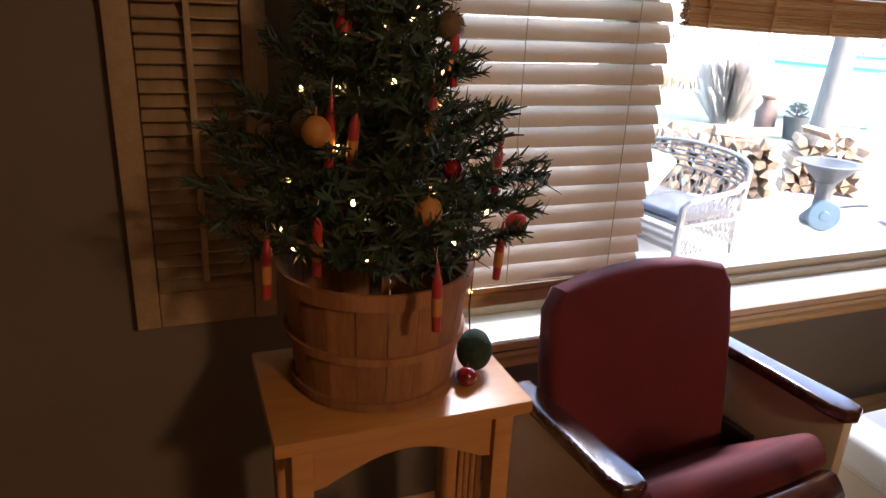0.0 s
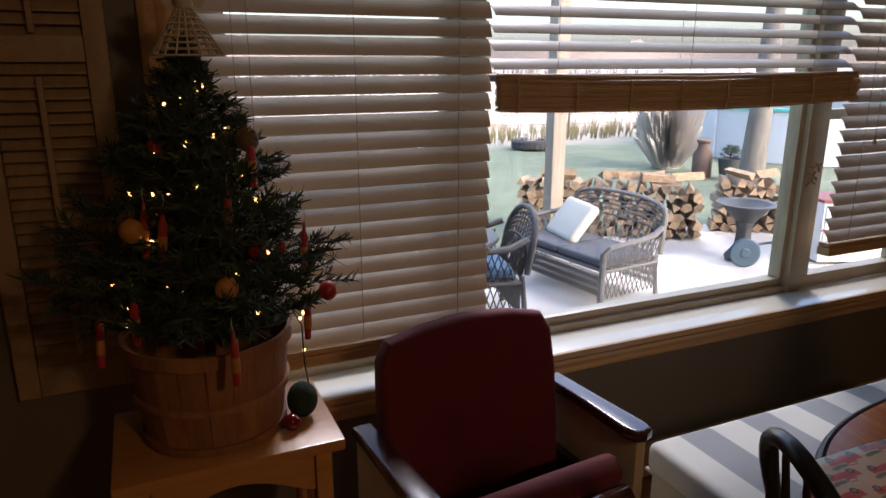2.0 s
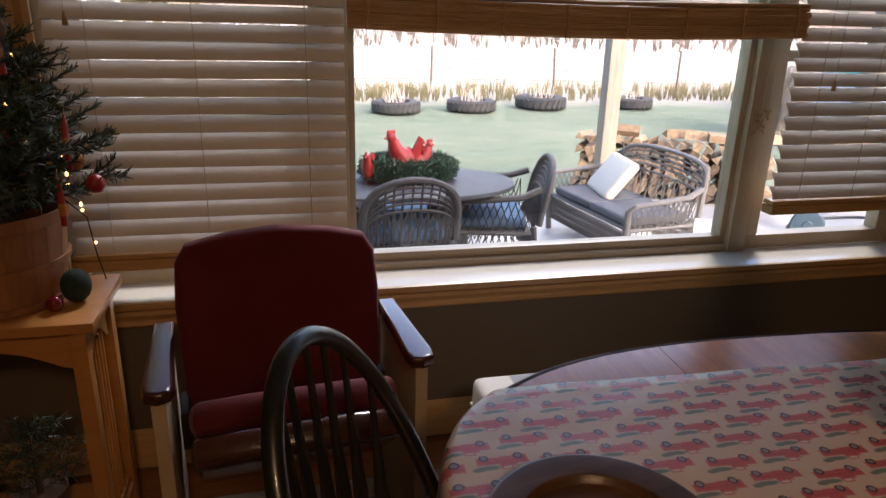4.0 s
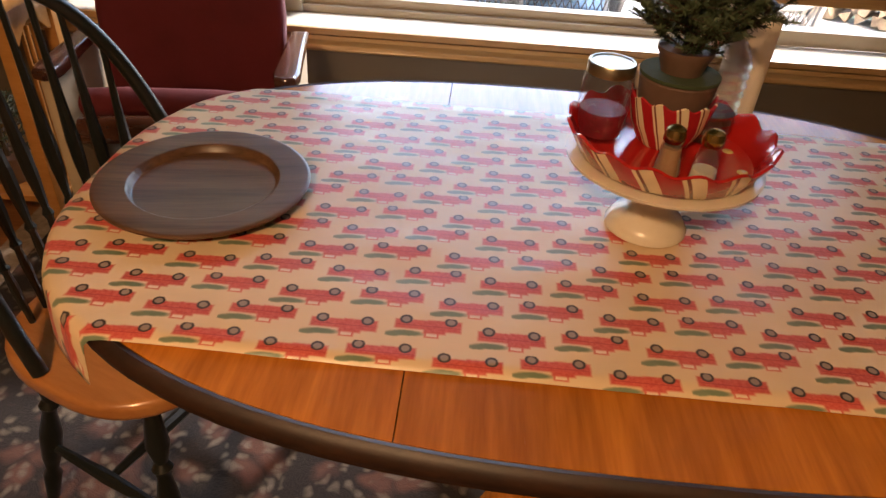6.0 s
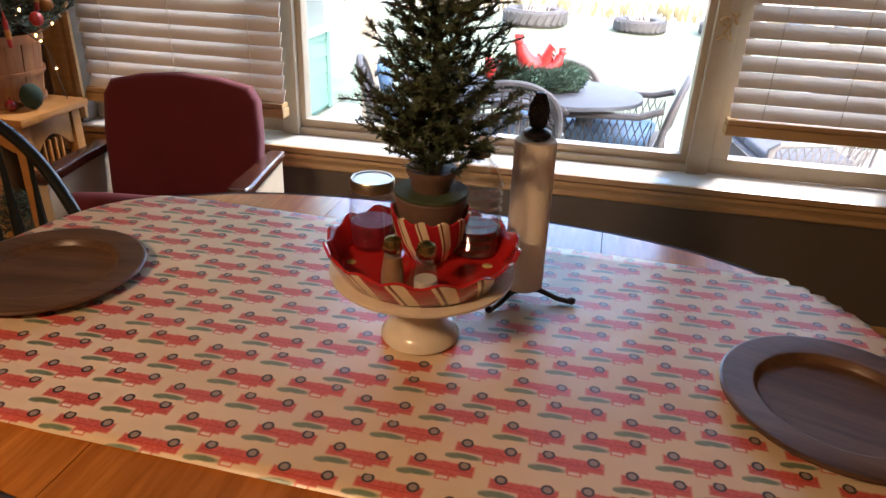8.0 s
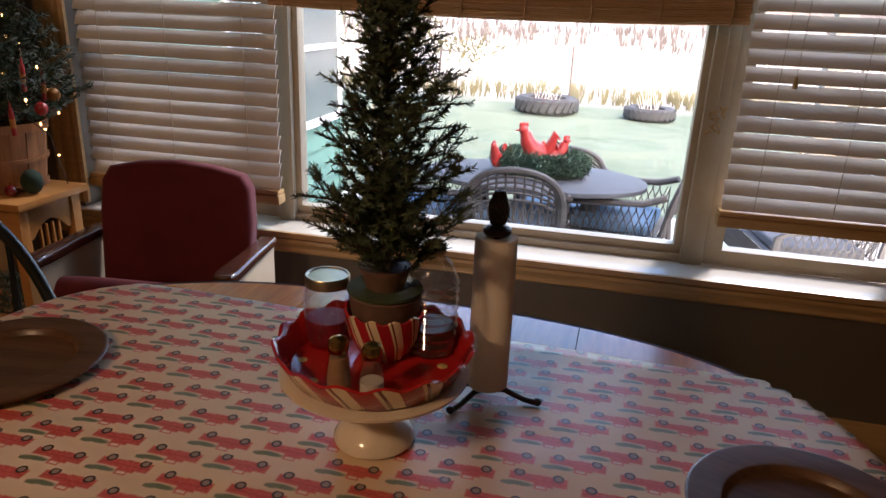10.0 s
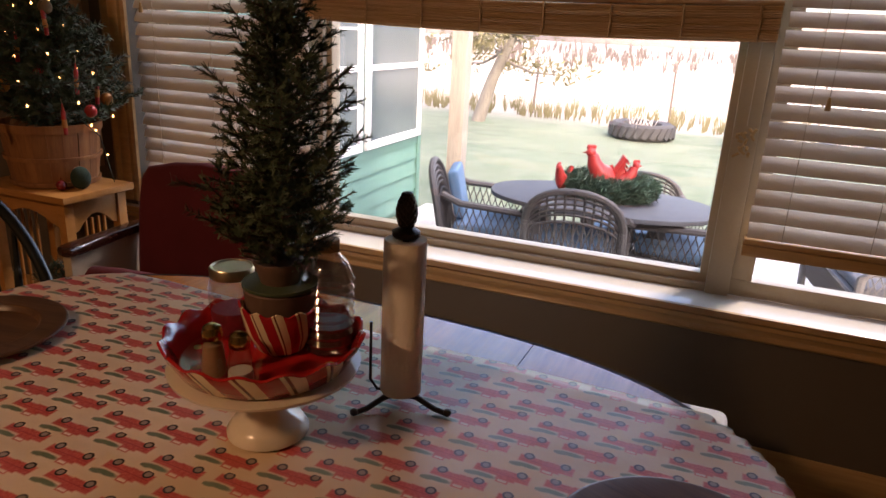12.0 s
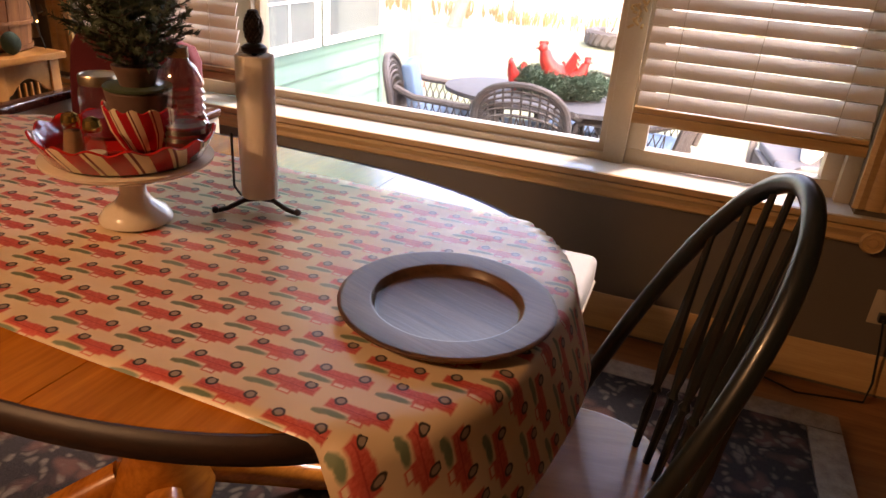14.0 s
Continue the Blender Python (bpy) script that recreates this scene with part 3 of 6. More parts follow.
def jamb(name, x0, x1, y0, y1, z0, z1):
    return part(name, box(x0, x1, y0, y1, z0, z1, 0.003), M["frame"], window)


jamb("side_jamb", -1.505, -1.46, 0.02, 0.13, 0.578, OZ1)
jamb("side_jamb", 1.46, 1.505, 0.02, 0.13, 0.578, OZ1)
jamb("head_jamb", -1.46, 1.46, 0.02, 0.13, OZ1 - 0.04, OZ1)
jamb("mullion", -0.735, -0.675, 0.035, 0.13, 0.578, OZ1 - 0.04)
jamb("mullion", 0.735, 0.805, 0.035, 0.13, 0.578, OZ1 - 0.04)
# centre light: stepped bottom rail and stiles
jamb("bottom_rail", -0.675, 0.735, 0.048, 0.12, 0.578, 0.602)
jamb("bottom_rail", -0.675, 0.735, 0.068, 0.12, 0.602, GZ)
jamb("stile", -0.675, -0.652, 0.062, 0.12, GZ, OZ1 - 0.04)
jamb("stile", 0.712, 0.735, 0.062, 0.12, GZ, OZ1 - 0.04)
for x0, x1 in ((-1.46, -0.735), (0.805, 1.46)):
    jamb("sash_rail", x0, x1, 0.055, 0.115, 0.578, 0.632)
    jamb("sash_stile", x0, x0 + 0.062, 0.055, 0.115, 0.632, OZ1 - 0.04)
    jamb("sash_stile", x1 - 0.05, x1, 0.055, 0.115, 0.632, OZ1 - 0.04)
    jamb("meeting_rail", x0 + 0.062, x1 - 0.05, 0.06, 0.11, 1.27, 1.31)
for x0, x1, z0, z1 in ((-0.652, 0.712, GZ, OZ1 - 0.04), (-1.398, -0.785, 0.632, 1.27), (-1.398, -0.785, 1.31, OZ1 - 0.04), (0.867, 1.41, 0.632, 1.27), (0.867, 1.41, 1.31, OZ1 - 0.04)):
    p = part("pane", box(x0, x1, 0.09, 0.0935, z0, z1), M["pane"], window)
    p.visible_shadow = False


# ---- blinds ----
def slat_mesh(length, width=0.05):
    b = bmesh.new()
    n = 5
    top = []
    for x in (-length / 2, length / 2):
        row = []
        for i in range(n):
            s = i / (n - 1) * 2 - 1
            row.append((x, s * width / 2, 0.0032 * (1 - s * s)))
        top.append(row)
    up = [[b.verts.new(v) for v in r] for r in top]
    dn = [[b.verts.new((v[0], v[1], v[2] - 0.0026)) for v in r] for r in top]
    for i in range(n - 1):
        b.faces.new((up[0][i], up[1][i], up[1][i + 1], up[0][i + 1]))
        b.faces.new((dn[0][i + 1], dn[1][i + 1], dn[1][i], dn[0][i]))
        for k in (0, 1):
            b.faces.new((up[k][i], up[k][i + 1], dn[k][i + 1], dn[k][i]))
    b.faces.new((up[0][0], dn[0][0], dn[1][0], up[1][0]))
    b.faces.new((up[0][-1], up[1][-1], dn[1][-1], dn[0][-1]))
    bmesh.ops.recalc_face_normals(b, faces=b.faces[:])
    return mesh_of(b, "slat")


def blind(x0, x1, zlow, tilt, label, y=-0.035, pitch=0.0495, rail=None):
    cx = (x0 + x1) / 2
    top = OZ1 - 0.06
    ob = thing("window_blind", pose(cx, y, 0), label, "window blind", "blinds in the triple window")
    me = slat_mesh(x1 - x0)
    me.materials.append(M["slat"])
    z, i = zlow, 0
    while z < top - 0.03:
        share("slat", me, ob, pose(random.uniform(-0.002, 0.002), 0, z, tilt + random.uniform(-2.5, 2.5), random.uniform(-0.15, 0.15), 0))
        z += pitch
    part("head_rail", box(-(x1 - x0) / 2, (x1 - x0) / 2, -0.028, 0.028, top - 0.02, top + 0.03, 0.004), M["slat"], ob)
    for fx in (-0.36, -0.02, 0.36):
        px = fx * (x1 - x0)
        for dy in (-0.027, 0.024):
            part("ladder_cord", tube([(px, dy, zlow - 0.02), (px, dy, top)], 0.0011, 5), M["cord"], ob)
    if rail:
        part("bottom_rail", box(-(x1 - x0) / 2 - 0.008, (x1 - x0) / 2 + 0.004, -0.03, 0.026, zlow - 0.075, zlow - 0.042, 0.004), rail, ob, "honey wood bottom rail")
        part("bottom_rail", box(-(x1 - x0) / 2 - 0.006, (x1 - x0) / 2, -0.026, 0.024, zlow - 0.040, zlow - 0.024, 0.003), rail, ob)
    else:
        part("bottom_rail", box(-(x1 - x0) / 2, (x1 - x0) / 2, -0.026, 0.024, zlow - 0.05, zlow - 0.03, 0.004), M["slat"], ob)
    return ob


blind_l = blind(-1.47, -0.690, 0.738, 64, "lowered white wooden slat blind, slats tilted nearly closed", -0.035, 0.0495, M["oak"])
blind_r = blind(0.822, 1.485, 0.821, 56, "white wooden slat blind lowered almost to the sill", -0.035, 0.0495, M["oak"])
blind_c = blind(-0.686, 0.795, 1.485, 36, "white wooden slat blind drawn halfway up", -0.035, 0.0495)

# bamboo shade bundle: many thin reeds folded on themselves, sagging a little
shade = thing("bamboo_shade", pose(0.058, -0.075, 0.016), "folded brown bamboo reed shade hanging below the blind", "window shade")
random.seed(4)
fold = bmesh.new()
for row in range(15):
    for ln in range(3):
        z = 1.338 + row * 0.0062 + random.uniform(-0.001, 0.001)
        yy = (ln - 1) * 0.012 - 0.006 * math.sin(row * 1.3)
        pts = [(x * 0.742, yy + random.uniform(-0.0015, 0.0015), z + 0.014 * abs(x) ** 2 - 0.012 + random.uniform(-0.0008, 0.0008)) for x in (-1, -0.75, -0.5, -0.25, 0, 0.25, 0.5, 0.75, 1)]
        tube(pts, 0.0034, 5, fold)
part("reed_folds", fold, M["bamboo"], shade)
for i in range(8):
    x = -0.69 + i * 0.197
    sag = 0.014 * (x / 0.755) ** 2 - 0.012
    part("stitching", tube([(x, -0.024, 1.334 + sag), (x + 0.004, -0.026, 1.38 + sag), (x, -0.024, 1.43 + sag)], 0.0032, 5), M["bamboo"], shade)
part("top_rod", tube([(-0.744, 0.0, 1.436), (0, 0.0, 1.424), (0.744, 0.0, 1.436)], 0.007, 8), M["bamboo"], shade)

tassel = thing("blind_tassel", pose(0.955, -0.078, 1.20), "small tan wooden cord pull hanging before the blind", "cord pull", "cord pulls on the blinds")
part("pull", lathe([(0, 0.02), (0.003, 0.019), (0.005, 0.01), (0.008, -0.012), (0.007, -0.016), (0, -0.017)], 12), M["tan"], tassel)
part("string", tube([(0, 0, 0.02), (0.001, 0.006, 0.35), (0, 0.02, 0.64)], 0.0011, 5), M["cord"], tassel)
copy_thing(tassel, pose(-1.40, -0.078, 1.36))
outlet = thing("wall_outlet", pose(1.672, WY0 - 0.0005, 0.30), "tan electrical outlet plate on the wall", "outlet")
part("plate", box(-0.036, 0.036, -0.006, 0.0, -0.058, 0.058, 0.003), M["cream"], outlet)
for dz in (-0.026, 0.026):
    part("socket", box(-0.014, 0.014, -0.009, -0.0062, dz - 0.016, dz + 0.016, 0.002), M["cream"], outlet)
part("plug", box(-0.013, 0.013, -0.034, -0.0092, -0.04, -0.012, 0.004), M["black"], outlet, "black plug")
part("cable", tube([(0, -0.034, -0.026), (0.01, -0.06, -0.12), (0.03, -0.05, -0.24), (0.02, -0.07, -0.305), (-0.18, -0.10, -0.311), (-0.3, -0.04, -0.311)], 0.004, 6), M["black"], outlet, "black power cable")
hang = thing("hanging_ornament", pose(0.77, 0.024, 1.085), "bundle of pale straw charms on a string before the mullion", "ornament")
random.seed(9)
cl = bmesh.new()
for i in range(16):
    a, c = Vector((random.uniform(-0.022, 0.022), random.uniform(-0.012, 0.004), random.uniform(-0.06, 0.045))), random.uniform(0.012, 0.024)
    d = Vector((random.uniform(-1, 1), random.uniform(-0.3, 0.3), random.uniform(-1, 1))).normalized() * c
    tube([a - d / 2, a + d / 2], 0.0045, 6, cl)
part("charms", cl, M["tan"], hang)
part("string", tube([(0, 0, 0.03), (0, 0, 0.45)], 0.0012, 5), M["cord"], hang)


# ---- louvred shutter on the wall ----
def shutter():
    ob = thing("wall_shutter", pose(-1.806, WY0 - 0.0185, 0), "old tan wooden louvred shutter fixed to the wall", "shutter")
    W, z0, z1 = 0.139, 0.726, 2.2
    for x in (-W, W - 0.045):
        part("stile", box(x, x + 0.045, -0.017, 0.017, z0, z1, 0.003), M["shutter"], ob)
    for a, b in ((z0, z0 + 0.075), (1.490, 1.542), (z1 - 0.06, z1)):
        part("rail", box(-W + 0.046, W - 0.046, -0.015, 0.015, a, b, 0.003), M["shutter"], ob)
    me = mesh_of(box(-W + 0.047, W - 0.047, -0.019, 0.019, -0.0028, 0.0028, 0.0018, None, 1), "slat")
    me.materials.append(M["shutter"])
    for a, b in ((z0 + 0.09, 1.483), (1.555, z1 - 0.07)):
        z = a
        while z < b:
            share("slat", me, ob, pose(0, 0.0, z, 48 + random.uniform(-4, 4), 0, 0))
            z += 0.0265
    part("tilt_rod", box(-0.006, 0.006, -0.032, -0.021, z0 + 0.1, 1.46, 0.002), M["shutter"], ob)
    part("tilt_rod", box(-0.006, 0.006, -0.032, -0.021, 1.55, z1 - 0.09, 0.002), M["shutter"], ob)
    return ob


shutter()

# ---- rug and floor ----
rug = thing("area_rug", pose(0.05, -1.62, 0), "worn patterned wool rug in dark rose and cream", "rug")
part("field", box(-1.45, 1.45, -1.25, 1.25, -0.0165, 0.006, 0.003), M["rug"], rug)
for x0, x1, y0, y1 in ((-1.55, 1.55, 1.252, 1.34), (-1.55, 1.55, -1.34, -1.252), (-1.55, -1.452, -1.25, 1.25), (1.452, 1.55, -1.25, 1.25)):
    part("border", box(x0, x1, y0, y1, -0.0165, 0.006, 0.003), M["rugb"], rug, "cream rug border")


# ---- dining table ----
TZ = 0.767
TC = (0.096, -1.433)
TA, TB, TN = 0.763, 0.482, 2.65
TABLE = pose(TC[0], TC[1], 0, 0, 0, -2.25)


def dining_table():
    ob = thing("dining_table", TABLE, "honey oak oval dining table with a dark rounded edge", "table")
    for x0, x1 in ((-1.0, -0.2655), (-0.264, 0.306), (0.3075, 1.0)):
        b = slab(superellipse(0, 0, TA - 0.012, TB - 0.012, TN), TZ - 0.03, TZ)
        for px, sgn in ((x0, 1), (x1, -1)):
            bmesh.ops.bisect_plane(b, geom=b.verts[:] + b.edges[:] + b.faces[:], plane_co=(px, 0, 0), plane_no=(-sgn, 0, 0), clear_outer=True)
            bmesh.ops.holes_fill(b, edges=b.edges[:])
        part("tabletop", b, M["table"], ob)
    rim = bmesh.new()
    o, n = [], 96
    prof2 = [(-0.011, 0.0), (-0.006, 0.0015), (0.0, -0.002), (0.005, -0.012), (0.005, -0.022), (-0.002, -0.032), (-0.002, -0.036), (-0.012, -0.036)]
    for dx, dz in prof2:
        o.append([rim.verts.new((x, y, TZ + dz)) for x, y in superellipse(0, 0, TA + dx, TB + dx, TN, n)])
    for k in range(len(prof2)):
        p, q = o[k], o[(k + 1) % len(prof2)]
        for i in range(n):
            rim.faces.new((p[i], p[(i + 1) % n], q[(i + 1) % n], q[i]))
    bmesh.ops.recalc_face_normals(rim, faces=rim.faces[:])
    part("rim", rim, M["rimwood"], ob, "darker rounded table edge")
    ap2 = bmesh.new()
    n = 72
    inner, outer = superellipse(0, 0, TA - 0.10, TB - 0.10, TN, n), superellipse(0, 0, TA - 0.08, TB - 0.08, TN, n)
    rings = [[ap2.verts.new((x, y, z)) for x, y in r] for r, z in ((outer, TZ - 0.031), (outer, TZ - 0.1), (inner, TZ - 0.1), (inner, TZ - 0.031))]
    for k in range(4):
        p, q = rings[k], rings[(k + 1) % 4]
        for i in range(n):
            ap2.faces.new((p[i], p[(i + 1) % n], q[(i + 1) % n], q[i]))
    bmesh.ops.recalc_face_normals(ap2, faces=ap2.faces[:])
    part("apron", ap2, M["table"], ob)
    part("pedestal", lathe([(0.0, 0.1), (0.10, 0.1), (0.11, 0.16), (0.07, 0.24), (0.06, 0.32), (0.09, 0.42), (0.105, 0.5), (0.07, 0.58), (0.08, 0.64), (0.16, 0.7), (0.16, TZ - 0.031), (0, TZ - 0.031)], 28), M["table"], ob)
    for k in range(4):
        a = radians(45 + 90 * k)
        c, s = math.cos(a), math.sin(a)
        part("foot", tube([(0.08 * c, 0.08 * s, 0.17), (0.2 * c, 0.2 * s, 0.12), (0.33 * c, 0.33 * s, 0.06), (0.40 * c, 0.40 * s, 0.038)], [0.04, 0.038, 0.034, 0.03], 10), M["table"], ob)
    return ob


M["rimwood"] = wood("dark_oak_edge", (0.034, 0.012, 0.005), (0.014, 0.006, 0.003), 0.5, (20, 20, 40), 0.0, 0.1, 0.05)
dining_table()


# ---- paper runner that lies along the table and hangs over both ends ----
UV0 = (2.4393, 1.1639)


def runner():
    rot = 0.0
    mid = Vector((0.0, -0.0115))
    half_w, half_l = 0.353, 0.915
    nu, nv = 150, 28
    verts, faces, uvs = [], [], []
    cr, sr = math.cos(rot), math.sin(rot)

    def edge(y, side):
        k = min(0.999, abs(y / TB))
        return TA * (1 - k ** TN) ** (1 / TN) + 0.002

    for j in range(nv + 1):
        v = -half_w + 2 * half_w * j / nv
        low = -min(0.842, edge(v + mid.y, -1) + 0.085)
        for i in range(nu + 1):
            u = low + (half_l - low) * i / nu
            x, y = mid.x + u * cr - v * sr, mid.y + u * sr + v * cr
            side = 1 if x > 0 else -1
            lim = edge(y, side)
            over = abs(x) - lim
            z = TZ + 0.0016
            wr = 0.0026 * noise.noise((u * 5, v * 3, 1.0)) + 0.0018 * noise.noise((u * 5, v * 17, 4.0)) + 0.0010 * noise.noise((u * 16, v * 7, 2.0))
            if over > 0:
                r = 0.018
                ang = min(over / r, radians(86 if side < 0 else 72))
                rest = max(0.0, over - r * ang)
                dx = r * math.sin(ang) + rest * math.cos(ang)
                dz = -r * (1 - math.cos(ang)) - rest * math.sin(ang)
                curl = 0.005 * math.sin(v * 11 + side) * min(1, over / 0.12)
                x = side * (lim + dx + 0.004 + curl)
                z += dz
            z += max(-0.0012, wr) + 0.0012
            verts.append((x, y, z))
            uvs.append((u + UV0[0], v + UV0[1]))
    for j in range(nv):
        for i in range(nu):
            a = j * (nu + 1) + i
            faces.append((a, a + 1, a + nu + 2, a + nu + 1))
    ob = raw("table_runner", verts, faces, M["paper"])
    layer = ob.data.uv_layers.new(name="print")
    for loop in ob.data.loops:
        layer.data[loop.index].uv = uvs[loop.vertex_index]
    ob.data.shade_smooth()
    ob.matrix_basis = TABLE
    sol = ob.modifiers.new("thickness", "SOLIDIFY")
    sol.thickness, sol.offset = 0.0006, 1.0
    return tagged(ob, "creased cream gift-wrap paper runner printed with red trucks", "table runner")


runner()


# ---- chargers ----
def charger(x, y, turn):
    ob = tagged(part("charger_plate", lathe([(0, 0.0), (0.09, 0.0), (0.1, 0.003), (0.14, 0.0095), (0.1435, 0.0125), (0.144, 0.015), (0.1425, 0.0165), (0.1398, 0.0169), (0.1385, 0.0169), (0.1035, 0.0149), (0.1015, 0.0147), (0.1000, 0.0138), (0.0965, 0.0050), (0.0950, 0.0036), (0.0930, 0.0031), (0, 0.003)], 64), M["charger"]), "dark walnut-look round charger plate on the paper runner", "plate", "charger plates")
    ob.matrix_basis = pose(x, y, TZ + 0.0055, 0, 0, turn) @ Matrix.Scale(1.066, 4)
    return ob


charger(-0.505, -1.448, 8)
charger(0.724, -1.503, -20)


# ---- cake stand and what it carries ----
SX, SY = 0.143, -1.466
GROW = Matrix.Scale(1.075, 4)
stand = tagged(part("cake_stand", lathe([(0, 0.0), (0.05, 0.0), (0.0545, 0.003), (0.0545, 0.008), (0.046, 0.021), (0.03, 0.031), (0.02, 0.046), (0.0185, 0.070), (0.024, 0.086), (0.06, 0.091), (0.114, 0.097), (0.123, 0.103), (0.124, 0.107), (0.119, 0.108), (0.05, 0.1035), (0, 0.103)], 56), M["porcelain"]), "white porcelain pedestal cake stand", "cake stand")
stand.matrix_basis = pose(SX, SY, TZ + 0.004) @ GROW
SZ = TZ + 0.004 + 0.1125
dish = thing("scalloped_dish", pose(SX, SY, SZ + 0.003) @ Matrix.Diagonal((1.025, 1.025, 1.08, 1)), "glossy red scalloped dish with candy-striped outside", "dish")


def scallop(a, i):
    k = (1 + math.cos(16 * a)) / 2
    return (0.004 * k, 0.008 * k) if i >= 3 else (0, 0)


part("outside", lathe([(0.0, 0.0), (0.106, 0.0), (0.115, 0.004), (0.129, 0.026), (0.133, 0.034)], 128, None, scallop), M["candy"], dish, "cream and red slanted stripes")
part("inside", lathe([(0.133, 0.0345), (0.130, 0.0365), (0.127, 0.0345), (0.112, 0.0078), (0.102, 0.005), (0, 0.005)], 128, None, lambda a, i: (0.004 * (1 + math.cos(16 * a)) / 2, 0.008 * (1 + math.cos(16 * a)) / 2) if i < 3 else (0, 0)), M["glaze"], dish)
random.seed(2)
for k in range(10):
    a = k * 0.63 + 0.2
    r = 0.092 + 0.008 * (k % 2)
    part("dot", moved(lathe([(0, 0.0012), (0.006, 0.001), (0.0075, 0)], 14), pose(r * math.cos(a), r * math.sin(a), 0.0052)), M["dot"], dish)
IZ = SZ + 0.0095


def bowl_wave(a, i):
    k = (1 + math.cos(12 * a)) / 2
    return (0.002 * k, 0.006 * k) if 4 <= i <= 7 else (0, 0)


bowl = tagged(part("striped_bowl", lathe([(0, 0.0), (0.03, 0.0), (0.034, 0.004), (0.047, 0.03), (0.052, 0.055), (0.053, 0.062), (0.050, 0.063), (0.046, 0.05), (0.03, 0.012), (0, 0.01)], 72, None, bowl_wave), M["candy2"]), "scalloped candy-striped bowl holding the potted tree", "bowl")
bowl.matrix_basis = pose(SX + 0.003, SY + 0.034, IZ) @ GROW
pot = thing("potted_cedar", pose(SX + 0.003, SY + 0.034, IZ + 0.016) @ GROW, "artificial cedar sapling in a small clay pot", "potted tree")
part("saucer", lathe([(0, 0.0), (0.026, 0.0), (0.038, 0.018), (0.045, 0.052), (0.048, 0.072), (0.046, 0.074), (0, 0.074)], 40), M["clay"], pot)
part("felt_top", lathe([(0.0465, 0.0745), (0.049, 0.076), (0.049, 0.080), (0.0, 0.080)], 40), M["moss"], pot, "green felt cover")
part("pot", lathe([(0, 0.0805), (0.025, 0.0805), (0.03, 0.098), (0.034, 0.106), (0.034, 0.11), (0.0, 0.11)], 32), M["clay"], pot)


def sprays(parent, name, base, height, radius, count, needles, length, mat, seed, taper=1.0, droop=0.1, first=0.03, thick=0.0011, rise=0.55, wild=0.28):
    """A conifer crown: twigs set round a stem and clothed in thin needles."""
    rng = random.Random(seed)
    verts, faces = [], []
    twigs = bmesh.new()
    for k in range(count):
        f = (k + 0.5) / count
        h = first + (height - first) * f ** 0.9
        r = radius * (1 - f) ** taper * rng.uniform(1.0 - wild, 0.85 + wild) + 0.02 * (1 - f)
        az = k * 2.39996 + rng.uniform(-0.3, 0.3)
        d = Vector((math.cos(az), math.sin(az), 0))
        p0 = Vector(base) + Vector((0, 0, h))
        lift = rise * r + rng.uniform(-0.03, 0.05) * radius
        pts = [p0, p0 + d * r * 0.5 + Vector((0, 0, lift * 0.35 - droop * r * 0.3)), p0 + d * r + Vector((0, 0, lift - droop * r))]
        stems = [pts]
        for q in range(5):
            s = 0.3 + 0.14 * q
            b0 = pts[0].lerp(pts[1], s * 2) if s < 0.5 else pts[1].lerp(pts[2], s * 2 - 1)
            side = Vector((-d.y, d.x, 0)) * (1 if q % 2 else -1)
            e = b0 + (d * 0.7 + side * 0.8 + Vector((0, 0, rng.uniform(0.1, 0.6)))).normalized() * r * rng.uniform(0.25, 0.45)
            stems.append([b0, (b0 + e) / 2, e])
        for st in stems:
            tube(st, [thick * 1.3, thick, thick * 0.6], 3, twigs)
            ln = (st[2] - st[0]).length
            m = max(5, int(needles * ln / max(radius, 0.01)))
            for i in range(m):
                s = 0.08 + 0.92 * i / m
                c = st[0].lerp(st[1], s * 2) if s < 0.5 else st[1].lerp(st[2], s * 2 - 1)
                ax = (st[2] - st[0]).normalized()
                o = Vector((rng.gauss(0, 1), rng.gauss(0, 1), rng.gauss(0.15, 0.8)))
                o = (o - ax * o.dot(ax)).normalized()
                tip = c + (o * 0.8 + ax * rng.uniform(0.3, 0.9)).normalized() * length * rng.uniform(0.6, 1.15)
                wd = ax.cross(o) * thick * 0.95
                n0 = len(verts)
                verts.extend((tuple(c - wd), tuple(c + wd), tuple(tip + wd * 0.35), tuple(tip - wd * 0.35)))
                faces.append((n0, n0 + 1, n0 + 2, n0 + 3))
    raw(name, verts, faces, mat, parent)
    tube([Vector(base), Vector(base) + Vector((0, 0, height * 0.97))], [thick * 5, thick], 6, twigs)
    part("stem", twigs, M["bark"], parent)


sprays(pot, "foliage", (0, 0, 0.108), 0.37, 0.074, 140, 84, 0.0092, M["needle2"], 3, 0.5, 0.0, -0.02, 0.0011, 0.85, 0.6)
sprays(pot, "low_foliage", (0, 0, 0.108), 0.11, 0.072, 34, 80, 0.0092, M["needle2"], 13, 0.3, 0.1, 0.0, 0.0011, 0.55, 0.45)

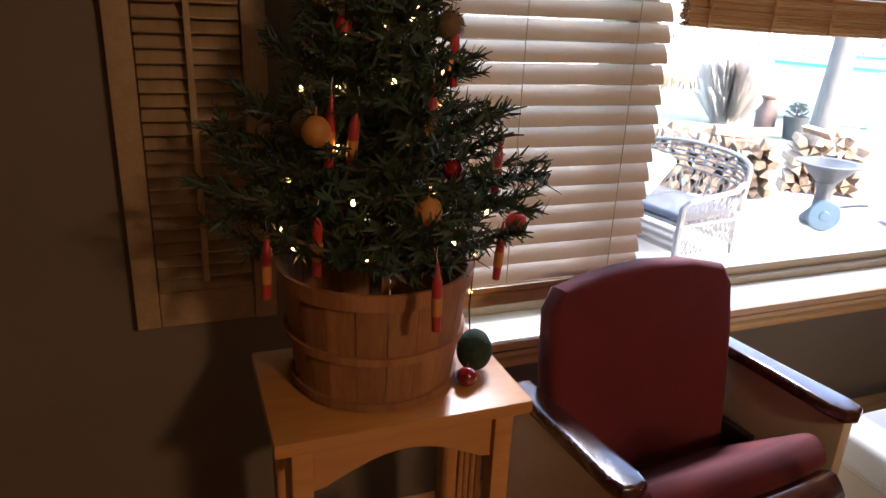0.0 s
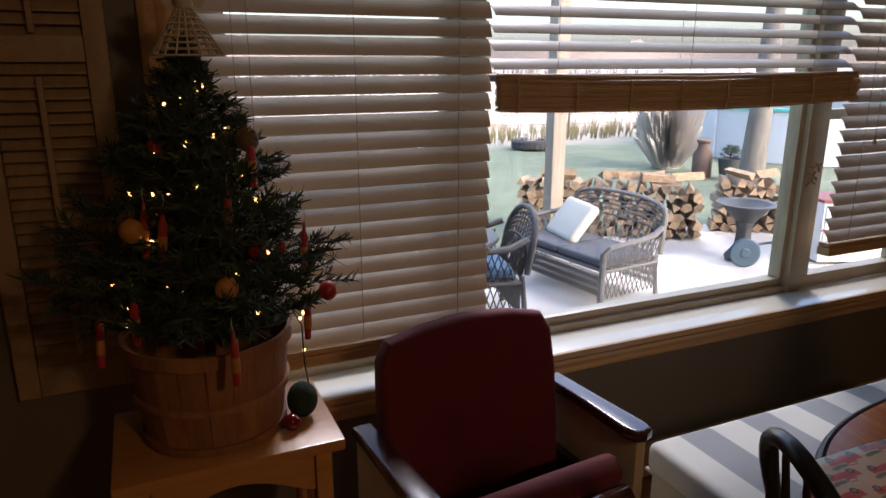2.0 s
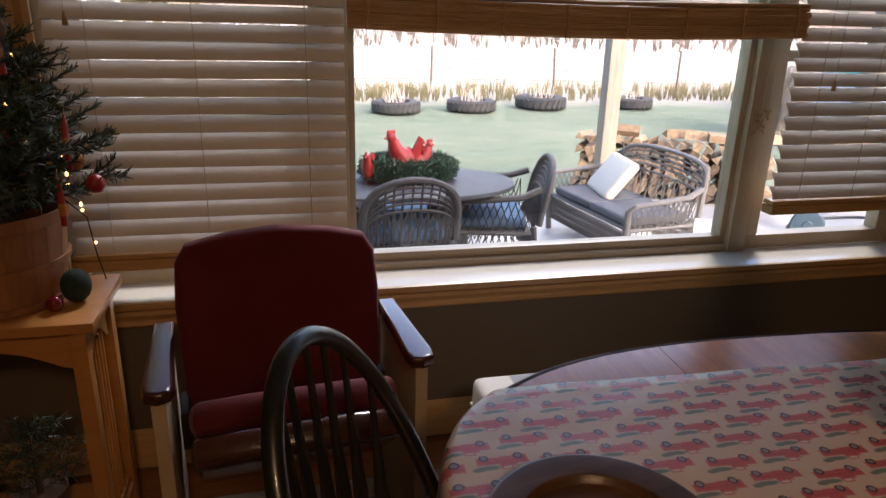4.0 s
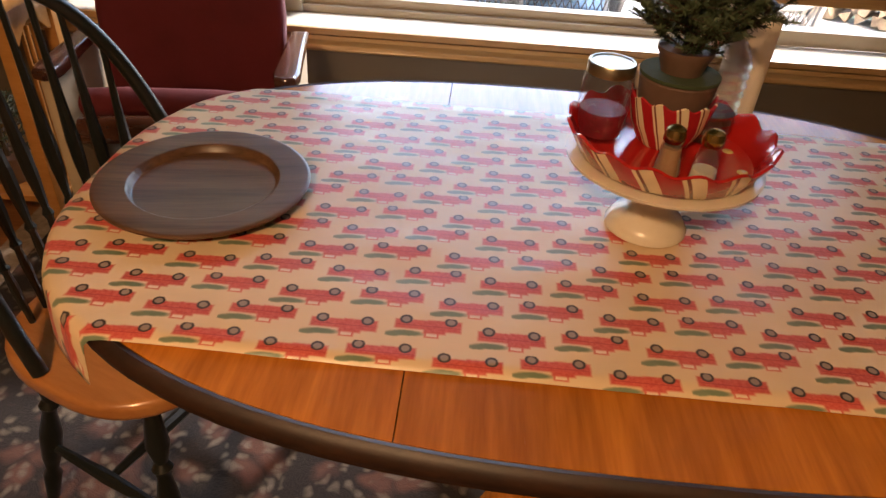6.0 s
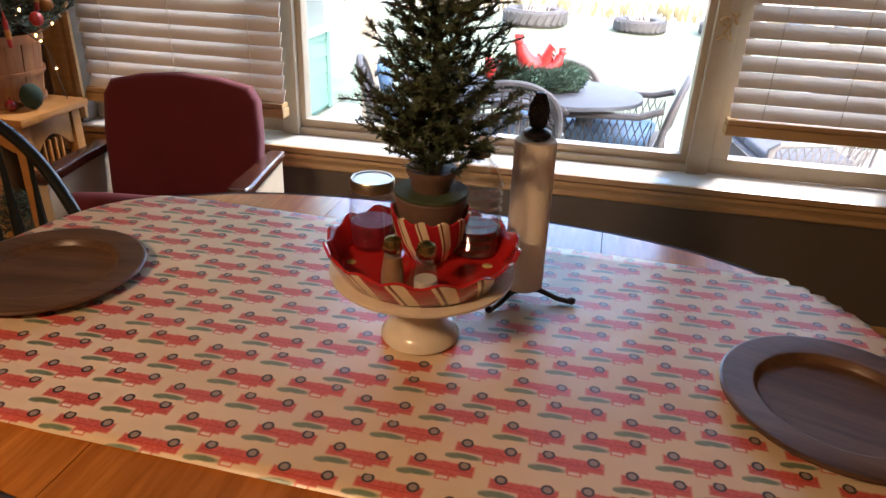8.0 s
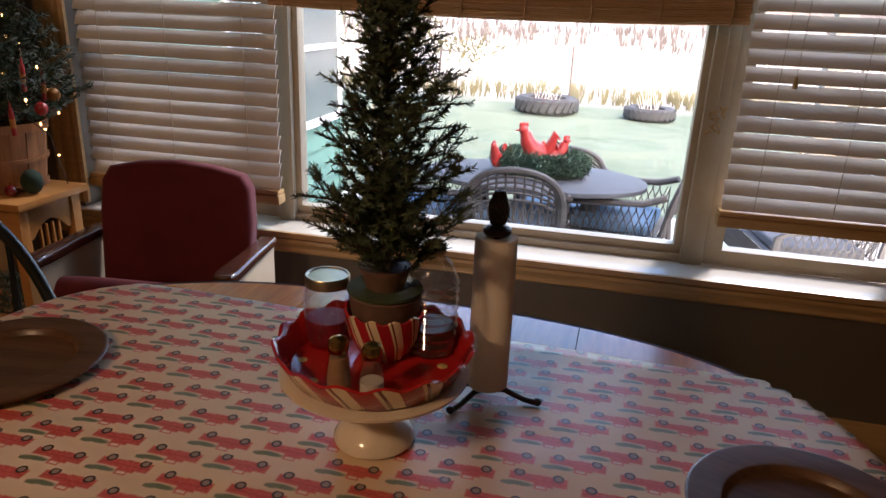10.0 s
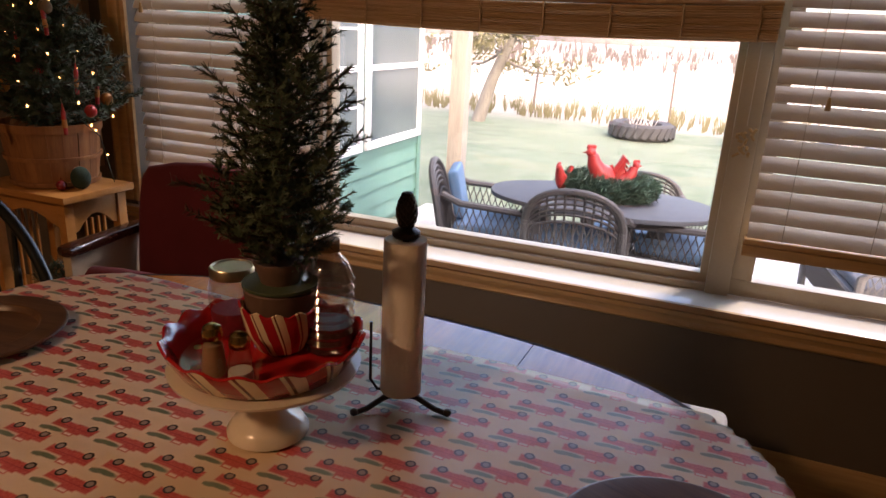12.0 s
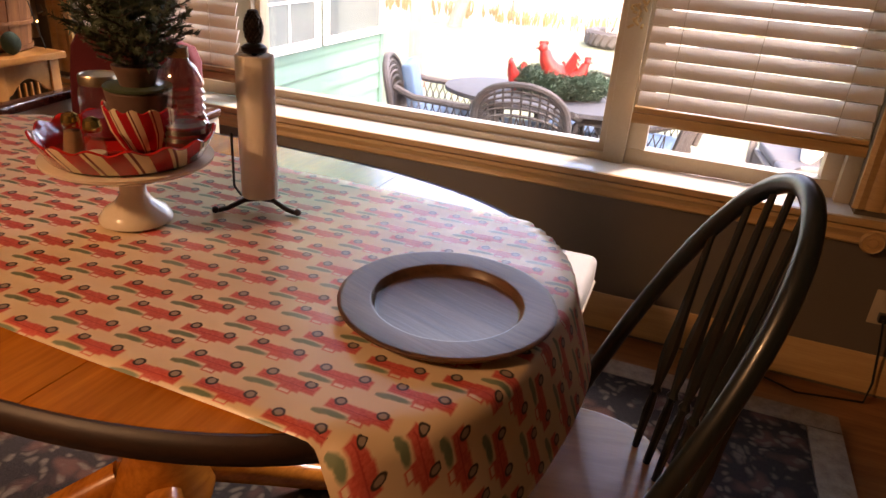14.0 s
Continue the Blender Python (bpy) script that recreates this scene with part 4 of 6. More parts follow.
jar = thing("jam_jar", pose(SX - 0.086, SY + 0.042, IZ) @ Matrix.Scale(1.09, 4), "pint glass jar of red jam with a tin lid", "jar")
part("glass_wall", lathe([(0, 0), (0.028, 0), (0.031, 0.004), (0.0315, 0.02), (0.0325, 0.045), (0.0325, 0.07), (0.029, 0.082), (0.0275, 0.09)], 36), M["glass"], jar)
part("jam", lathe([(0, 0.0045), (0.0275, 0.0055), (0.0293, 0.02), (0.0302, 0.034), (0.029, 0.037), (0, 0.036)], 30), M["jam"], jar, "dark red jam")
part("lid", lathe([(0.0285, 0.083), (0.0295, 0.0835), (0.0298, 0.096), (0.0285, 0.098), (0.026, 0.0978), (0.025, 0.0965), (0, 0.0968)], 40), M["lid"], jar, "tin screw lid")
bottle = thing("syrup_bottle", pose(SX + 0.066, SY + 0.060, IZ) @ Matrix.Scale(0.96, 4), "ribbed clear plastic bottle a third full of dark syrup", "bottle")
rib = [(0, 0), (0.032, 0), (0.036, 0.004)]
for i in range(16):
    rib.append((0.0345 + (0.0042 if i % 2 else 0.0), 0.012 + i * 0.0068))
rib += [(0.034, 0.126), (0.028, 0.14), (0.017, 0.152), (0.0145, 0.158), (0.0145, 0.166), (0, 0.166)]
part("body", lathe(rib, 36), M["plastic"], bottle)
part("syrup", lathe([(0, 0.002), (0.031, 0.002), (0.0345, 0.006), (0.0345, 0.044), (0, 0.044)], 30), M["syrup"], bottle, "dark syrup")
part("cap", lathe([(0.0165, 0.157), (0.0165, 0.172), (0.0155, 0.174), (0, 0.174)], 24), M["tan"], bottle, "tan screw cap")


def shaker(x, y, fill, mat, label):
    ob = thing("shaker", pose(x, y, IZ) @ GROW, label, "shaker", "salt and pepper shakers")
    part("glass_body", lathe([(0, 0), (0.0165, 0), (0.0175, 0.003), (0.0165, 0.02), (0.013, 0.042), (0.0105, 0.054)], 10), M["glass"], ob)
    part("filling", lathe([(0, 0.0045), (0.0148, 0.0055), (0.0145, min(fill, 0.02)), (0.0145 - max(0, fill - 0.02) * 0.14, fill), (0, fill)], 10), mat, ob)
    part("cap", lathe([(0.0112, 0.052), (0.0125, 0.054), (0.0125, 0.061), (0.0105, 0.068), (0.005, 0.0715), (0, 0.072)], 20), M["gold"], ob, "brass cap")


shaker(SX - 0.022, SY - 0.082, 0.045, M["pepper"], "glass pepper shaker with a brass cap")
shaker(SX + 0.024, SY - 0.086, 0.022, M["salt"], "half-full glass salt shaker with a brass cap")
bell = tagged(part("pink_figurine", sphere(0.016, 14, 10, Matrix.Diagonal((0.8, 0.8, 1.15, 1))), M["face"]), "small pale pink ceramic bud in the bowl", "figurine")
bell.matrix_basis = pose(SX - 0.039, SY + 0.062, IZ + 0.081)

# ---- paper towel holder ----
hold = thing("towel_holder", pose(0.281, -1.305, TZ + 0.0045), "dark iron paper towel holder with a pine cone finial", "towel holder")
part("rod", tube([(0, 0, 0.012), (0, 0, 0.285)], 0.005, 10), M["iron"], hold)
for a in (238, 353, 115):
    c, s = math.cos(radians(a)), math.sin(radians(a))
    foot = tube([(0.005 * c, 0.005 * s, 0.014), (0.03 * c, 0.03 * s, 0.016), (0.062 * c, 0.062 * s, 0.006), (0.083 * c, 0.083 * s, 0.0045)], [0.005, 0.0048, 0.0045, 0.0045], 8)
    part("foot", sphere(0.0065, 10, 8, Matrix.Translation((0.085 * c, 0.085 * s, 0.0065)), foot), M["iron"], hold)
part("arm", tube([(-0.01, 0.0, 0.014), (-0.04, -0.004, 0.014), (-0.052, -0.006, 0.03), (-0.052, -0.006, 0.13)], 0.0024, 8), M["iron"], hold)
part("collar", lathe([(0, 0.2755), (0.018, 0.2755), (0.0215, 0.279), (0.0215, 0.285), (0.015, 0.289), (0.009, 0.291), (0.007, 0.296), (0, 0.296)], 28), M["pine_finial"], hold)
cone = bmesh.new()
for row in range(9):
    z = 0.297 + row * 0.0052
    r = 0.0135 * math.sin(math.pi * (0.22 + 0.72 * row / 8.5)) + 0.002
    for k in range(9):
        a = 2 * math.pi * (k + 0.5 * (row % 2)) / 9
        sphere(0.0048, 6, 5, pose(r * math.cos(a) * 0.8, r * math.sin(a) * 0.8, z) @ Matrix.Diagonal((1, 1, 1.25, 1)), cone)
part("finial", cone, M["pine_finial"], hold, "dark pine cone finial")
roll = tagged(part("paper_towel_roll", lathe([(0.007, 0.0), (0.0318, 0.0), (0.0325, 0.002), (0.0327, 0.13), (0.0325, 0.249), (0.0315, 0.251), (0.012, 0.251), (0.012, 0.20), (0.007, 0.17), (0.007, 0.0)], 48, None, lambda a, i: (0.0007 * math.sin(3 * a + i), 0)), M["towel"]), "white paper towel roll on the iron holder", "paper towels")
roll.matrix_basis = pose(0.281, -1.305, TZ + 0.0255)


# ---- red theatre seat ----
def theatre_chair():
    ob = thing("theatre_chair", pose(-0.889, -0.486, 0, 0, 0, 5.6) @ Matrix.Diagonal((0.975, 1, 1, 1)), "dark red velvet theatre seat with dark wooden arms", "chair")
    out = []
    for x, z in ((-0.255, 0.36), (-0.262, 0.50), (-0.268, 0.68), (-0.260, 0.79), (-0.232, 0.836), (-0.13, 0.858), (0, 0.868), (0.13, 0.858), (0.232, 0.836), (0.260, 0.79), (0.268, 0.68), (0.262, 0.50), (0.255, 0.36)):
        out.append((x, z))
    b = slab(out, -0.034, 0.034, 0.024, 4)
    part("backrest", moved(b, pose(0, 0.155, 0.36, 90, 0, 0) @ pose(0, -0.36, 0) @ Matrix.Identity(4)), M["velvet"], ob)
    ob.children[0].matrix_basis = pose(0, -0.075, 0.388, -9, 0, 0) @ pose(0, 0, -0.36)
    st = [(-0.245, -0.20), (-0.235, -0.235), (-0.12, -0.258), (0.12, -0.258), (0.235, -0.235), (0.245, -0.20), (0.245, 0.10), (-0.245, 0.10)]
    part("seat", moved(slab(st, -0.012, 0.066, 0.036, 5), pose(0, 0.04, 0.31, -40, 0, 0) @ pose(0, -0.10, 0)), M["velvet"], ob)
    part("seat_pan", moved(slab([(x, y * 1.03) for x, y in st], -0.085, -0.010, 0.03, 4), pose(0, 0.04, 0.31, -40, 0, 0) @ pose(0, -0.10, 0)), M["darkwood"], ob, "dark varnished seat pan")
    for sx in (-1, 1):
        x = sx * 0.302
        part("side_panel", box(x - 0.017, x + 0.017, -0.20, 0.16, 0.03, 0.595, 0.008), M["cream"], ob, "cream painted side standard")
        part("standard_foot", box(x - 0.03, x + 0.03, -0.23, 0.20, 0.0, 0.029, 0.006), M["iron"], ob)
        arm = [(x - 0.026, 0.16), (x - 0.030, -0.02), (x - 0.036, -0.17), (x - 0.028, -0.205), (x, -0.216), (x + 0.028, -0.205), (x + 0.036, -0.17), (x + 0.030, -0.02), (x + 0.026, 0.16)]
        part("armrest", slab(arm, 0.5955, 0.627, 0.011, 3), M["darkwood"], ob, "dark glossy wooden armrest")
        part("hinge", box(x - sx * 0.04 - 0.012, x - sx * 0.04 + 0.012, -0.02, 0.10, 0.35, 0.45, 0.004), M["iron"], ob)
    return ob


theatre_chair()


# ---- windsor chairs ----
def windsor():
    """Faces +x; the bow stands at the back."""
    ob = thing("windsor_chair", None, "black-green bow-back Windsor chair with a maple seat", "chair", "Windsor chairs at the table")
    so = superellipse(0.012, 0, 0.208, 0.226, 2.7, 44)
    part("seat", slab(so, 0.462, 0.50, 0.013, 3), M["seat"], ob, "honey maple saddle seat")
    bow, n = [], 48
    for i in range(n + 1):
        t = math.pi * i / n
        y = -0.21 * math.cos(t) * (1 + 0.1 * math.sin(t))
        z = 0.50 + 0.525 * math.sin(t) ** 0.72
        x = -0.015 - 0.11 * math.sin(t) ** 0.7 - 0.205 * (z - 0.5) ** 1.15
        bow.append((x, y, z))
    part("bow", tube(bow, [0.0135] * (n + 1), 10), M["black"], ob)
    for k in range(8):
        y0 = -0.135 + 0.27 * k / 7
        y1 = y0 * 1.18
        xt, y1, zt = min(bow[3:-3], key=lambda p: abs(p[1] - y1))
        x0 = -0.160 + 0.03 * (y0 / 0.135) ** 2
        pts, rad = [], []
        for q, r in ((0, 0.006), (0.1, 0.0068), (0.2, 0.0085), (0.27, 0.0062), (0.29, 0.0105), (0.31, 0.0062), (0.42, 0.0115), (0.5, 0.0125), (0.6, 0.0095), (0.8, 0.0062), (1.0, 0.005)):
            pts.append((x0 + (xt - x0) * q, y0 + (y1 - y0) * q, 0.495 + (zt - 0.495) * q))
            rad.append(r)
        part("spindle", tube(pts, rad, 8), M["black"], ob)
    feet = []
    for sx in (-1, 1):
        for sy in (-1, 1):
            a, c = Vector((0.12 * sx, 0.13 * sy, 0.465)), Vector((0.185 * sx, 0.20 * sy, 0.006))
            pts, rad = [], []
            for q, r in ((0, 0.012), (0.12, 0.014), (0.25, 0.021), (0.33, 0.012), (0.36, 0.019), (0.39, 0.012), (0.52, 0.021), (0.68, 0.018), (0.74, 0.012), (0.78, 0.018), (0.9, 0.014), (1, 0.011)):
                pts.append(a.lerp(c, q))
                rad.append(r)
            part("leg", tube(pts, rad, 10), M["black"], ob)
            feet.append((a.lerp(c, 0.6), sx, sy))
    for sy in (-1, 1):
        e = [p for p, _, s in feet if s == sy]
        part("stretcher", tube([e[0], (e[0] + e[1]) / 2, e[1]], [0.008, 0.014, 0.008], 8), M["black"], ob)
    m0 = [(feet[0][0] + feet[2][0]) / 2, (feet[1][0] + feet[3][0]) / 2]
    part("stretcher", tube([m0[0], (m0[0] + m0[1]) / 2, m0[1]], [0.008, 0.014, 0.008], 8), M["black"], ob)
    return ob


chair = windsor()
chair.matrix_basis = pose(*WL)
right = copy_thing(chair, pose(*WR))

# ---- striped bench ----
bench = thing("upholstered_bench", pose(0.215, -0.675, 0), "long bench with a grey and cream striped cushion", "bench")
part("cushion", box(-0.615, 0.615, -0.195, 0.195, 0.36, 0.455, 0.03, None, 4), M["bench"], bench)
part("skirt", box(-0.60, 0.60, -0.182, 0.182, 0.27, 0.359, 0.008), M["beige"], bench, "beige cloth skirt")
for sx in (-1, 1):
    part("piping", tube([(sx * 0.612, -0.19, 0.37), (sx * 0.612, 0.19, 0.37)], 0.006, 8), M["beige"], bench)
    for sy in (-1, 1):
        part("leg", tube([(sx * 0.55, sy * 0.15, 0.27), (sx * 0.565, sy * 0.16, 0.005)], [0.024, 0.016], 10), M["stand"], bench)

# ---- plant table with the tree ----
TX, TY, TH = -1.519, -0.452, 0.096
tt = thing("side_table", pose(TX, TY, 0) @ Matrix.Diagonal((0.907, 1, 1, 1)), "honey maple side table with an arched apron", "table")
part("tabletop", box(-0.245, 0.242, -0.138, 0.17, 0.617 + TH, 0.643 + TH, 0.006), M["stand"], tt)
for sx in (-1, 1):
    for sy in (-1, 1):
        x, y = sx * 0.195, 0.016 + sy * 0.115
        part("leg", box(x - 0.019, x + 0.019, y - 0.019, y + 0.019, 0.0, 0.6165 + TH, 0.003), M["stand"], tt)
for sy in (-1, 1):
    arch = [(-0.175, 0.6165), (-0.175, 0.52)] + [(-0.15 + 0.3 * i / 14, 0.525 + 0.045 * math.sin(math.pi * i / 14)) for i in range(15)] + [(0.175, 0.52), (0.175, 0.6165)]
    b = slab(arch, -0.008, 0.008, 0.0015, 1)
    part("apron", moved(b, pose(0, 0.016 + sy * 0.115, TH, 90, 0, 0)), M["stand"], tt)
for sx in (-1, 1):
    arch = [(-0.095, 0.6165), (-0.095, 0.50)] + [(-0.075 + 0.15 * i / 12, 0.505 + 0.05 * math.sin(math.pi * i / 12)) for i in range(13)] + [(0.095, 0.50), (0.095, 0.6165)]
    part("apron", moved(slab(arch, -0.008, 0.008, 0.0015, 1), pose(sx * 0.195, 0.016, TH, 90, 0, 90)), M["stand"], tt)
    for k in range(4):
        y = -0.024 + 0.027 * k
        part("side_slat", box(sx * 0.195 - 0.006, sx * 0.195 + 0.006, y - 0.004, y + 0.004, 0.165, 0.54 + TH, 0.002), M["stand"], tt)
    part("side_rail", box(sx * 0.195 - 0.01, sx * 0.195 + 0.01, -0.079, 0.111, 0.14, 0.164, 0.002), M["stand"], tt)
part("shelf", box(-0.213, 0.213, -0.10, 0.13, 0.118, 0.138, 0.004), M["stand"], tt)
fern = thing("shelf_plant", pose(TX, TY, 0.1395), "dusky green foliage plant on the lower shelf", "plant")
part("pot", lathe([(0, 0), (0.05, 0), (0.065, 0.09), (0.06, 0.09), (0.055, 0.08), (0, 0.08)], 24), M["clay"], fern)
sprays(fern, "foliage", (0, 0, 0.08), 0.2, 0.11, 26, 14, 0.03, M["needle"], 21, 0.4, 0.2, 0.0, 0.0018, 0.8)

BX, BY, BZ = -1.535, -0.412, 0.7405
bk = thing("bushel_basket", pose(BX, BY, BZ) @ Matrix.Scale(0.93, 4), "wooden bushel basket with hoops holding the tree", "basket")


def stave_mesh():
    b = bmesh.new()
    rows = [(0.150, 0.0), (0.160, 0.08), (0.168, 0.16), (0.176, 0.235)]
    wd = 2 * math.pi / 20 * 0.49
    vs = []
    for r, z in rows:
        vs.append([b.verts.new(((r + dr) * math.cos(a), (r + dr) * math.sin(a), z)) for dr in (0, -0.004) for a in (-wd, 0, wd)])
    for p, q in zip(vs, vs[1:]):
        for i, j in ((0, 1), (1, 2), (4, 3), (5, 4), (2, 5), (3, 0)):
            b.faces.new((p[i], p[j], q[j], q[i]))
    b.faces.new([vs[-1][i] for i in (0, 1, 2, 5, 4, 3)])
    b.faces.new([vs[0][i] for i in (3, 4, 5, 2, 1, 0)])
    bmesh.ops.recalc_face_normals(b, faces=b.faces[:])
    return mesh_of(b, "stave")


sm = stave_mesh()
sm.materials.append(M["basket"])
for k in range(20):
    share("stave", sm, bk, pose(0, 0, 0, 0, 0, 18 * k + random.uniform(-0.6, 0.6)))
for z, r, h in ((0.222, 0.178, 0.030), (0.108, 0.167, 0.014), (0.012, 0.155, 0.016)):
    part("hoop", lathe([(r - 0.004, z - h / 2), (r + 0.0035, z - h / 2), (r + 0.0045, z + h / 2), (r - 0.003, z + h / 2), (r - 0.004, z - h / 2)], 48), M["basket"], bk, "thin wooden hoop")
part("bottom", lathe([(0, 0.002), (0.147, 0.002), (0.147, 0.01), (0, 0.01)], 40), M["basket"], bk)

tree = thing("christmas_tree", pose(BX, BY, BZ + 0.0105), "small artificial fir decorated for Christmas", "Christmas tree")
sprays(tree, "foliage", (0, 0, 0.0), 0.765, 0.262, 150, 95, 0.027, M["needle"], 5, 0.88, 0.25, 0.17, 0.0028, 0.62, 0.32)
random.seed(12)


def on_tree(deg, h, out=1.0):
    f = max(0.0, min(1.0, (h - 0.17) / 0.60))
    r = 0.255 * (1 - f) ** 0.88 * out
    return (BX + r * math.cos(radians(deg)), BY + r * math.sin(radians(deg)), BZ + h)


lights = thing("fairy_lights", pose(BX, BY, BZ), "string of warm white fairy lights on the tree", "fairy lights")
wirepts = []
for k in range(46):
    h = 0.22 + 0.52 * k / 46
    p = Vector(on_tree(k * 50.0, h, random.uniform(0.72, 0.98))) - Vector((BX, BY, BZ))
    wirepts.append(p)
    b = part("bulb", sphere(0.0036, 8, 6, Matrix.Translation(p) @ Matrix.Diagonal((1, 1, 1.5, 1))), M["bulb"], lights)
part("wire", tube(wirepts, 0.0012, 4), M["wire"], lights)
part("trailing_wire", tube([(0.17, -0.02, 0.24), (0.2, 0.03, 0.18), (0.205, 0.05, 0.08), (0.215, 0.06, 0.01)], 0.0018, 5), M["wire"], lights)
for i, p in enumerate([(0.195, 0.02, 0.2), (0.206, 0.05, 0.11)]):
    part("bulb", sphere(0.0036, 8, 6, Matrix.Translation(p)), M["bulb"], lights)


def crayon(deg, h, out=0.97):
    crayon_at(*on_tree(deg, h, out))


def crayon_at(x, y, z):
    ob = thing("stick_ornament", pose(x, y, z, random.uniform(-6, 6), random.uniform(-6, 6), random.uniform(0, 360)), "slim red and orange painted stick ornament", "ornament", "stick ornaments on the tree")
    part("stick", lathe([(0, -0.055), (0.0065, -0.054), (0.0075, -0.02), (0.0075, 0.022), (0.0045, 0.03), (0.0015, 0.05), (0, 0.051)], 12), M["redorn"], ob)
    part("band", lathe([(0.0079, -0.03), (0.0082, -0.028), (0.0082, -0.004), (0.0079, -0.002)], 12), M["orange"], ob, "orange band")
    part("loop", tube([(0, 0, 0.05), (0.002, 0, 0.062), (0, 0, 0.074)], 0.0008, 4), M["cord"], ob)


def ball(deg, h, r, mat, label, out=0.97):
    ball_at(*on_tree(deg, h, out), r, mat, label)


def ball_at(x, y, z, r, mat, label):
    ob = tagged(part("ball_ornament", sphere(r, 18, 12, Matrix.Diagonal((1, 1, 1.08, 1)), tube([(0, 0, r), (0.001, 0, r + 0.014)], 0.001, 4)), mat), label, "ornament", "ball ornaments on the tree")
    ob.matrix_basis = pose(x, y, z)


for x, y, z in ((-1.604, -0.53, 1.191), (-1.489, -0.537, 1.222), (-1.335, -0.453, 1.123), (-1.347, -0.509, 0.992), (-1.665, -0.565, 1.053), (-1.509, -0.642, 0.983), (-1.43, -0.47, 1.31)):
    crayon_at(x, y, z)
for d, h in ((205, 0.26), (20, 0.34), (225, 0.46)):
    crayon(d, h)
ball_at(-1.508, -0.59, 1.094, 0.021, M["orange"], "textured orange ball ornament on the tree")
ball_at(-1.289, -0.45, 1.017, 0.020, M["redorn"], "matt red ball ornament on the tree")
ball_at(-1.434, -0.458, 1.346, 0.022, M["brownorn"], "brown nut-like ball ornament on the tree")
ball_at(-1.655, -0.52, 1.20, 0.021, M["orange"], "textured orange ball ornament on the tree")
ball_at(-1.44, -0.51, 1.135, 0.017, M["apple"], "glossy red ball ornament on the tree")
ball(205, 0.46, 0.022, M["brownorn"], "brown nut-like ball ornament on the tree")
ball(30, 0.30, 0.022, M["orange"], "textured orange ball ornament on the tree")
fig = thing("figure_ornament", pose(-1.601, -0.461, 1.35), "small red and white figure ornament on the tree", "ornament")
part("body", lathe([(0, -0.02), (0.012, -0.019), (0.013, -0.004), (0.009, 0.004), (0.0, 0.006)], 14), M["redorn"], fig)
part("head", sphere(0.0085, 12, 8, Matrix.Translation((0, 0, 0.011))), M["face"], fig)
part("cap", lathe([(0.0088, 0.014), (0.006, 0.024), (0, 0.032)], 12), M["redorn"], fig)
angel = thing("tree_topper", pose(BX + 0.012, BY, BZ + 0.765), "crocheted lace angel doll on the treetop", "tree topper")
lace = bmesh.new()
for row in range(9):
    z0, r0 = 0.085 - row * 0.011, 0.012 + row * 0.0062
    n = 22
    pts = [(r0 * (1 + 0.06 * math.cos(8 * 2 * math.pi * i / n)) * math.cos(2 * math.pi * i / n), r0 * (1 + 0.06 * math.cos(8 * 2 * math.pi * i / n)) * math.sin(2 * math.pi * i / n), z0) for i in range(n + 1)]
    tube(pts, 0.0022, 5, lace)
for k in range(18):
    a = 2 * math.pi * k / 18
    tube([(0.012 * math.cos(a), 0.012 * math.sin(a), 0.086), (0.064 * math.cos(a + 0.12), 0.064 * math.sin(a + 0.12), -0.004)], 0.0018, 4, lace)
part("skirt", lace, M["lace"], angel)
part("bodice", lathe([(0.0, 0.075), (0.017, 0.08), (0.014, 0.105), (0.018, 0.125), (0.008, 0.135), (0, 0.136)], 16), M["lace"], angel)
part("head", sphere(0.017, 14, 10, Matrix.Translation((0, 0, 0.15))), M["face"], angel)
for sx in (-1, 1):
    part("wing", moved(slab([(0, 0), (0.04, 0.022), (0.05, 0.0), (0.03, -0.028), (0.008, -0.018)], -0.002, 0.002), pose(0, 0.014, 0.11, 90, 0, 0) @ Matrix.Diagonal((sx, 1, 1, 1))), M["lace"], angel)

gb = tagged(part("yarn_ball", sphere(0.036, 24, 16, Matrix.Diagonal((0.92, 0.92, 1.12, 1))), M["greenball"]), "dark green yarn ball on the side table", "ball")
gb.matrix_basis = pose(-1.359, -0.460, 0.7395 + 0.0402)
ap3 = tagged(part("red_bauble", sphere(0.0185, 20, 14, None, tube([(0, 0, 0.017), (0.001, 0, 0.026)], 0.0015, 5)), M["apple"]), "glossy dark red bauble on the side table", "bauble")
ap3.matrix_basis = pose(-1.394, -0.512, 0.7395 + 0.0184)

# ---- unseen ceiling light, added behind the walk to give the room's warm light ----
lamp = thing("ceiling_light", pose(-0.7, -3.4, CEIL), "round warm ceiling light with a frosted bowl, added unseen behind the camera", "ceiling light")
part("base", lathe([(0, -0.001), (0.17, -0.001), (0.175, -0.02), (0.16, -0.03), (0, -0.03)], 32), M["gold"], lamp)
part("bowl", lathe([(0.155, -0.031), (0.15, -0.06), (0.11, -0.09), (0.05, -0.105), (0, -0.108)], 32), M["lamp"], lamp)


